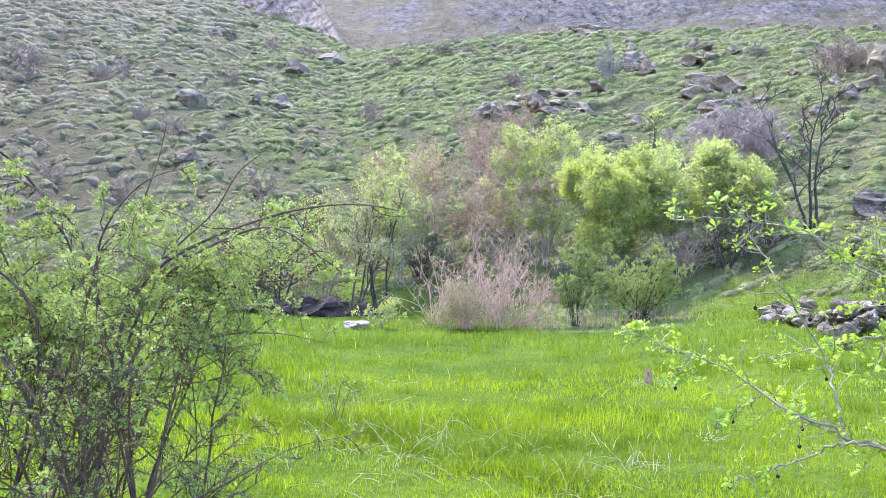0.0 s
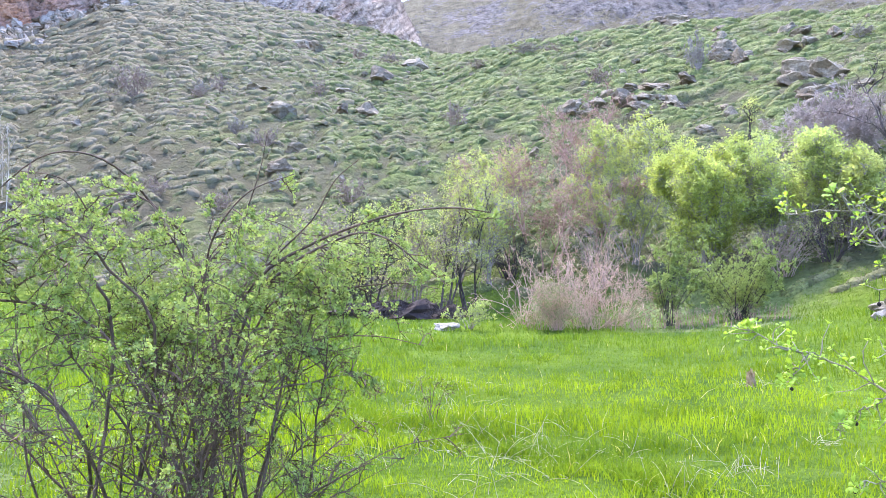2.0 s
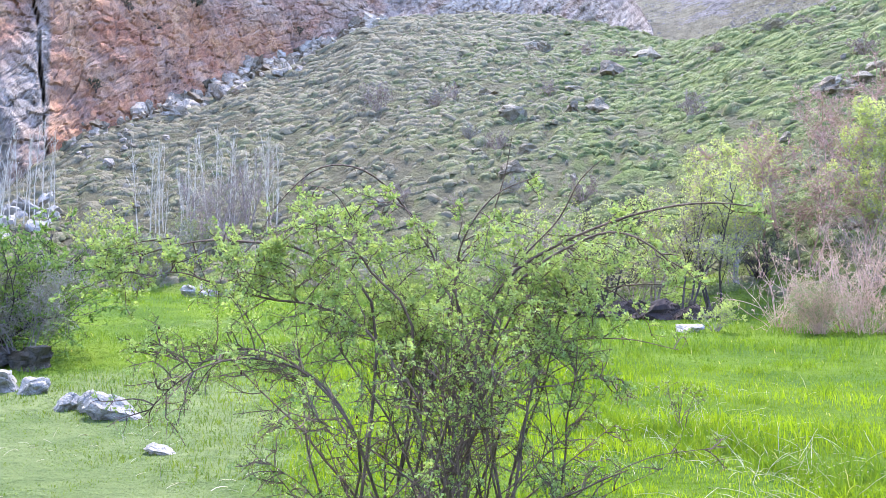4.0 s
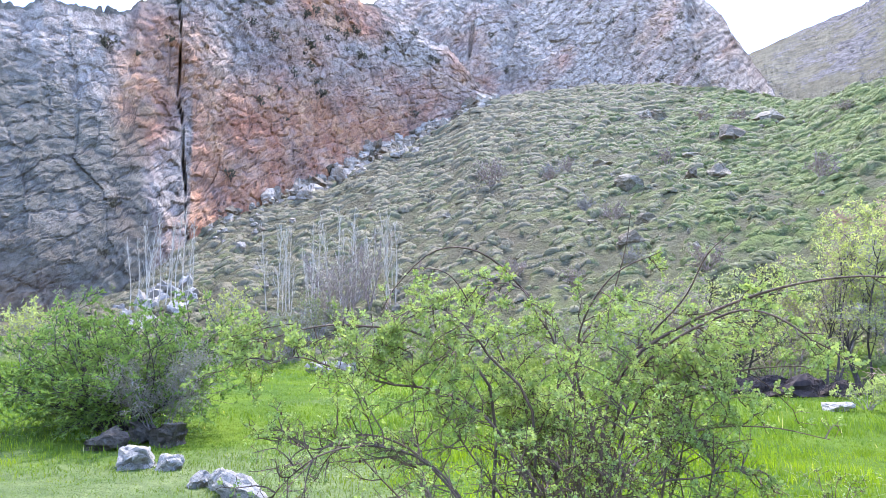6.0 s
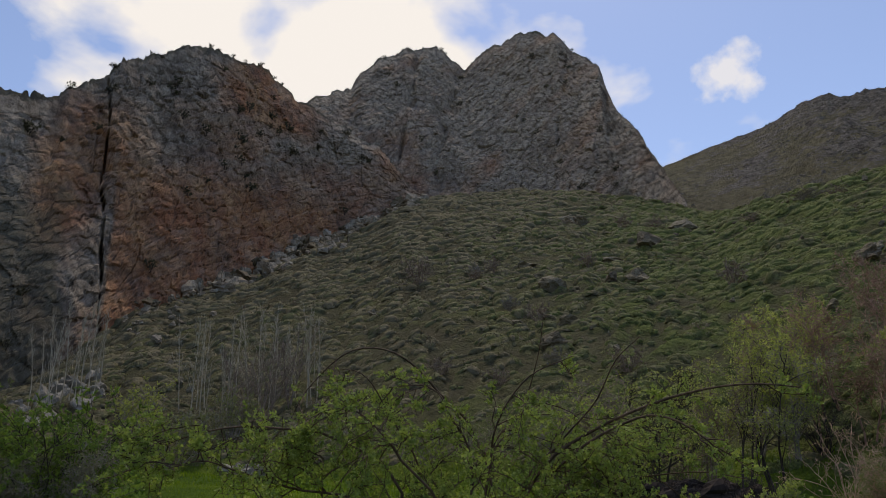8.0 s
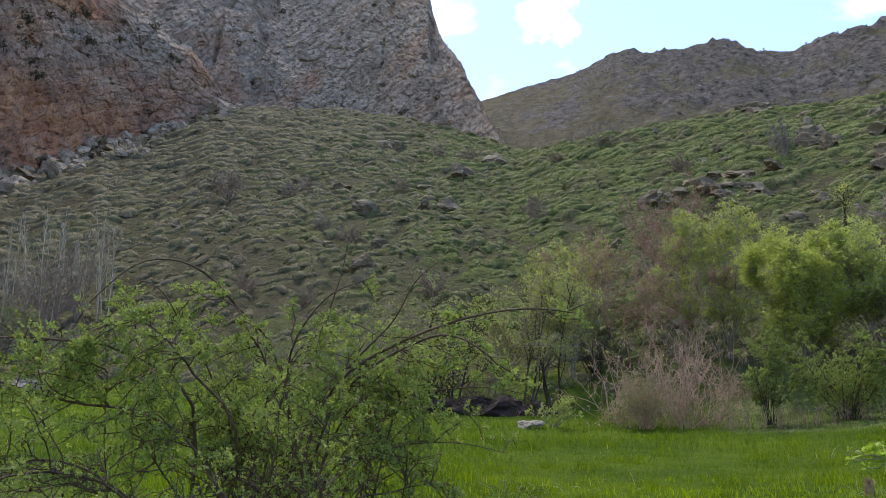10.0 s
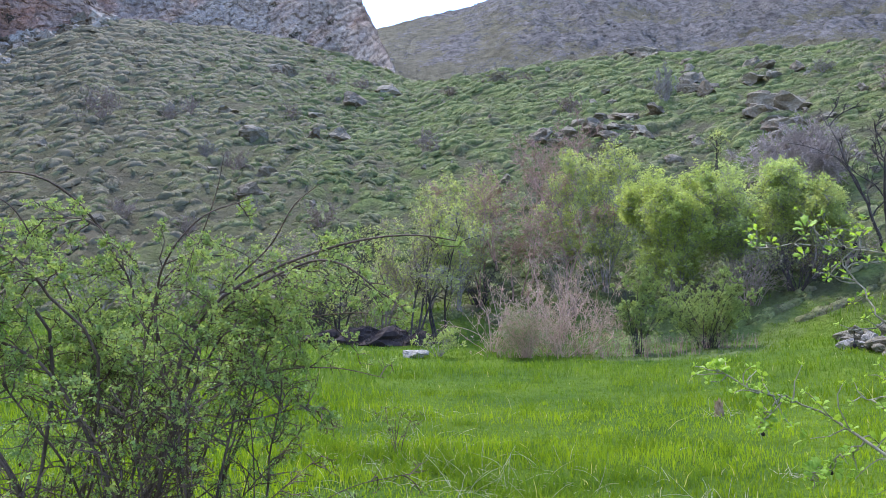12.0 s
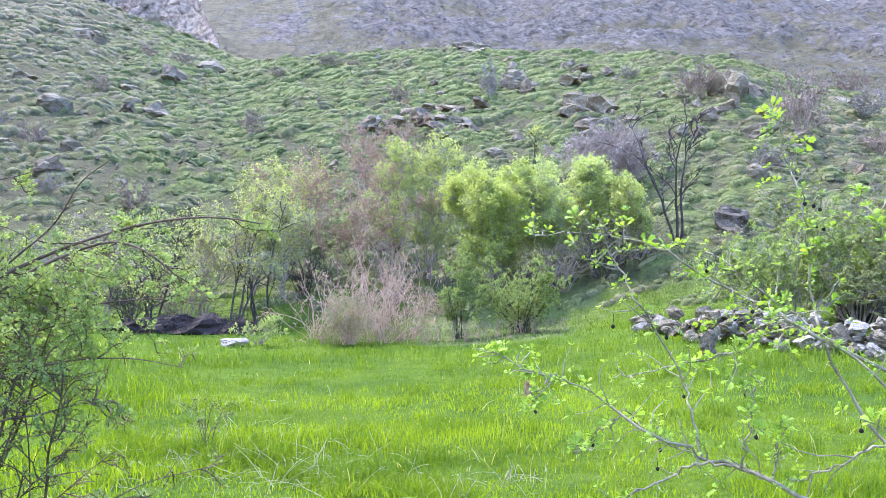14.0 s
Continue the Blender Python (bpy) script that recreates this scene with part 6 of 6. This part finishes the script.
# ---- the hawthorn beside the camera ----
def haw_leaf_cluster(seed):
    """Four or five lobed leaves round a short shoot, pointing up z."""
    rng = np.random.default_rng(seed)
    outline = np.array([(0, 0), (0.10, 0.28), (0.26, 0.50), (0.19, 0.60), (0.33, 0.84), (0.15, 0.84), (0, 1.0), (-0.15, 0.84), (-0.33, 0.84), (-0.19, 0.60), (-0.26, 0.50), (-0.10, 0.28)])
    verts, faces = [], []
    count = rng.integers(4, 7)
    for k in range(count):
        size = rng.uniform(0.016, 0.034)
        turn, tip = 2 * math.pi * k / count + rng.uniform(-0.4, 0.4), rng.uniform(0.25, 1.0)
        m = Matrix.Rotation(turn, 3, "Z") @ Matrix.Rotation(tip, 3, "X")
        at = len(verts)
        for x, y in outline:
            bent = 0.10 * math.sin(y * 3.0) - 0.35 * abs(x) * 0.6
            verts.append(tuple(m @ Vector((x * size, y * size + 0.005, bent * size))))
        verts.append(tuple(m @ Vector((0, 0.5 * size + 0.005, 0.13 * size))))
        faces += [(at + 12, at + j, at + (j + 1) % 12) for j in range(12)]
    return mesh_of("leaf_spray", np.array(verts), [np.array(faces)], LEAF_HAW)


def hawthorn():
    rng = np.random.default_rng(600)
    foot = polar(-52, 0, 1.9)
    foot[2] = ground_z(foot[0], foot[1])
    ob = thing("hawthorn_shrub", foot, "thorny hawthorn with fresh lobed leaves and dry black haws", "shrub")
    crotch = foot + np.array([0.03, 0.02, 0.62])
    runs = (
        (((-44.0, -15.5), (-40.0, -14.2), (-35.8, -12.9), (-33.3, -11.8), (-30.7, -11.2), (-28.9, -10.8), (-27.4, -10.1), (-23.6, -8.3), (-21.4, -6.9), (-19.3, -5.8), (-17.1, -5.3), (-14.8, -4.0)), 1.85, 0.0072),
        (((-46.0, -9.0), (-41.0, -5.6), (-36.1, -2.8), (-33.0, -0.8), (-30.9, 0.3), (-28.9, 1.5), (-27.2, 2.8), (-25.0, 3.6), (-23.2, 4.1), (-20.1, 4.3), (-17.6, 4.3)), 1.9, 0.0052),
        (((-42.0, -12.0), (-38.0, -7.0), (-36.1, -2.5), (-35.7, 0.1), (-35.6, 2.6), (-35.4, 4.7), (-35.1, 6.9), (-34.5, 8.6), (-34.1, 11.5)), 2.0, 0.0046),
        (((-45.0, -10.5), (-40.0, -6.0), (-36.5, -2.7), (-34.1, -0.8), (-31.9, 0.8), (-31.0, 2.0), (-29.3, 2.9)), 1.85, 0.0038),
        (((-28.9, -10.8), (-28.3, -8.1), (-27.8, -5.9), (-26.0, -2.6), (-25.0, -0.7), (-23.9, 1.3), (-22.8, 3.2), (-21.7, 6.2)), 1.86, 0.0034),
        (((-30.7, -11.2), (-28.4, -11.2), (-27.0, -12.1), (-24.8, -13.2), (-23.4, -13.8), (-21.5, -14.5)), 1.84, 0.0036),
        (((-36.1, -2.5), (-34.1, -2.1), (-31.5, -3.6), (-29.9, -4.3), (-27.4, -4.8), (-24.9, -5.5), (-23.1, -5.9)), 1.93, 0.0034),
        (((-45.0, -7.5), (-39.9, -8.7), (-37.6, -10.0), (-35.5, -11.3), (-34.1, -11.6)), 1.8, 0.0040),
        (((-44.0, -5.0), (-41.0, 0.0), (-39.6, 4.0), (-38.6, 6.5)), 2.05, 0.0040),
        (((-31.3, -11.3), (-31.7, -9.2), (-32.1, -7.1), (-32.2, -5.0)), 1.86, 0.0028),
        (((-33.2, -11.8), (-33.5, -9.9), (-33.7, -8.2)), 1.87, 0.0026),
        (((-27.4, -10.1), (-26.0, -9.5), (-24.5, -8.7)), 1.84, 0.0024),
        (((-23.6, -8.3), (-22.3, -9.3), (-20.8, -10.5), (-20.2, -10.8)), 1.84, 0.0024),
        (((-18.8, -5.8), (-17.7, -7.4), (-17.5, -8.0)), 1.84, 0.0022),
    )
    paths = []
    for k, (points, d, thick) in enumerate(runs):
        own = [polar(a, e, d + 0.05 * math.sin(1.7 * j + k) * (0 if j < 2 else 1)) for j, (a, e) in enumerate(points)]
        run = [crotch] + own if points[0][0] < -40 else own
        path = resample(run, 26)
        path[1:-1] += rng.normal(0, 0.0035, (24, 3))
        paths.append(path)
        v, q = tubes(path[None] - foot, 0.9 * thick, max(0.0012, thick * 0.2), 8)
        part("branch", mesh_of("branch", v, [q], BARK_HAW, True), ob)
    trunk = resample([foot - np.array([0, 0, 0.1]), foot + np.array([0.0, 0.02, 0.3]), crotch], 9)
    v, q = tubes(trunk[None] - foot, 0.035, 0.018, 9)
    part("trunk", mesh_of("trunk", v, [q], BARK_HAW, True), ob)
    main = np.stack(paths) - foot
    spur = np.concatenate([offshoots(rng, main[k:k + 1], n, 0.07 if k < 4 else 0.18, 0.3 if k < 4 else 0.1, 4, 1.0, 0.35, 0.0, 0.15) for k, n in enumerate((36, 34, 30, 20, 16, 12, 14, 8, 12, 8, 6, 5, 6, 5))])
    thorns_at, thorn_way = along(rng, main, 130, 0.25)
    thorns = grow(rng, thorns_at, unit(np.cross(thorn_way, rng.normal(size=(130, 3)))), np.full(130, 0.022), 2, 0.02)
    tagged(part("spur_mass", mesh_of("spur_mass", *joined([tubes(spur, 0.0018, 0.0009, 4), tubes(thorns, 0.0011, 0.0003, 3)]), BARK_HAW), ob, "grey thorny spurs"), kind="stuff")
    clusters = [haw_leaf_cluster(610 + k) for k in range(6)]
    spots = [(p[-1], p[-1] - p[-2]) for p in spur] + [(p[2], p[-1] - p[-3]) for p in spur[::2]] + [(p[-1], p[-1] - p[-3]) for p in main]
    nodes, node_way = along(rng, main[:, 7:], 105, 0.0)
    spots += list(zip(nodes, unit(np.cross(node_way, rng.normal(size=(105, 3)))) + node_way * 0.4))
    dense, dense_way = along(rng, main[[1, 2, 3, 6]][:, 5:20], 90, 0.0)
    spots += list(zip(dense, unit(np.cross(dense_way, rng.normal(size=(90, 3))))))
    tip, tip_way = along(rng, main[[0]][:, 17:], 26, 0.0)
    spots += list(zip(tip, unit(np.cross(tip_way, rng.normal(size=(26, 3)))) + 0.5 * tip_way))
    for at, way in spots:
        w = Vector(way).normalized() * 0.6 + Vector((0, 0, 0.7)) + Vector(rng.normal(0, 0.25, 3))
        o = part("leaf_spray", clusters[rng.integers(6)], ob)
        size = rng.choice((0.35, 0.5, 0.65, 0.95), p=(0.3, 0.35, 0.22, 0.13)) * rng.uniform(0.85, 1.15)
        o.matrix_local = Matrix.Translation(at) @ w.to_track_quat("Z", "Y").to_matrix().to_4x4() @ Matrix.Rotation(rng.uniform(0, 6.3), 4, "Z") @ Matrix.Diagonal((size, size, size, 1))
    bm = bmesh.new()
    bmesh.ops.create_icosphere(bm, subdivisions=2, radius=0.0042)
    bmesh.ops.scale(bm, vec=(1, 1, 1.15), verts=bm.verts)
    haw_mesh = bpy.data.meshes.new("haw")
    bm.to_mesh(haw_mesh)
    bm.free()
    haw_mesh.materials.append(BERRY)
    stalks = []
    for k in rng.choice(len(spur), 30, replace=False):
        top = spur[k][-2]
        low = top + np.array([rng.normal(0, 0.008), rng.normal(0, 0.008), -rng.uniform(0.010, 0.026)])
        stalks.append(resample([top, (top + low) / 2 + 0.003, low], 4))
        o = part("haw", haw_mesh, ob)
        o.location = low - np.array([0, 0, 0.004])
    tagged(part("stalk_mass", mesh_of("stalk_mass", *joined([tubes(np.stack(stalks), 0.0007, 0.0006, 3)]), BERRY), ob), kind="stuff")
    return ob


hawthorn()

# broken stump with dry grass in the meadow
rng = np.random.default_rng(700)
stump_at = spot(-15.7, 10.9)
stump = thing("tree_stump", stump_at, "small splintered stump with pale broken wood", "stump", scale=0.8)
v, q = tubes(np.array([[(0, 0, -0.05), (0.01, 0, 0.08), (0.0, 0.01, 0.16), (0.02, 0.0, 0.24)]], float), 0.085, 0.06, 9)
part("trunk", mesh_of("trunk", v, [q], WOOD), stump)
start = np.stack([rng.normal(0, 0.04, 12), rng.normal(0, 0.04, 12), np.full(12, 0.18)], 1)
v, q = tubes(grow(rng, start, rng.normal(0, 0.25, (12, 3)) + np.array([0, 0, 1]), rng.uniform(0.06, 0.16, 12), 3, 0.1), 0.018, 0.003, 4)
part("splintered_top", mesh_of("splintered_top", v, [q], WOOD), stump, "pale splintered wood")
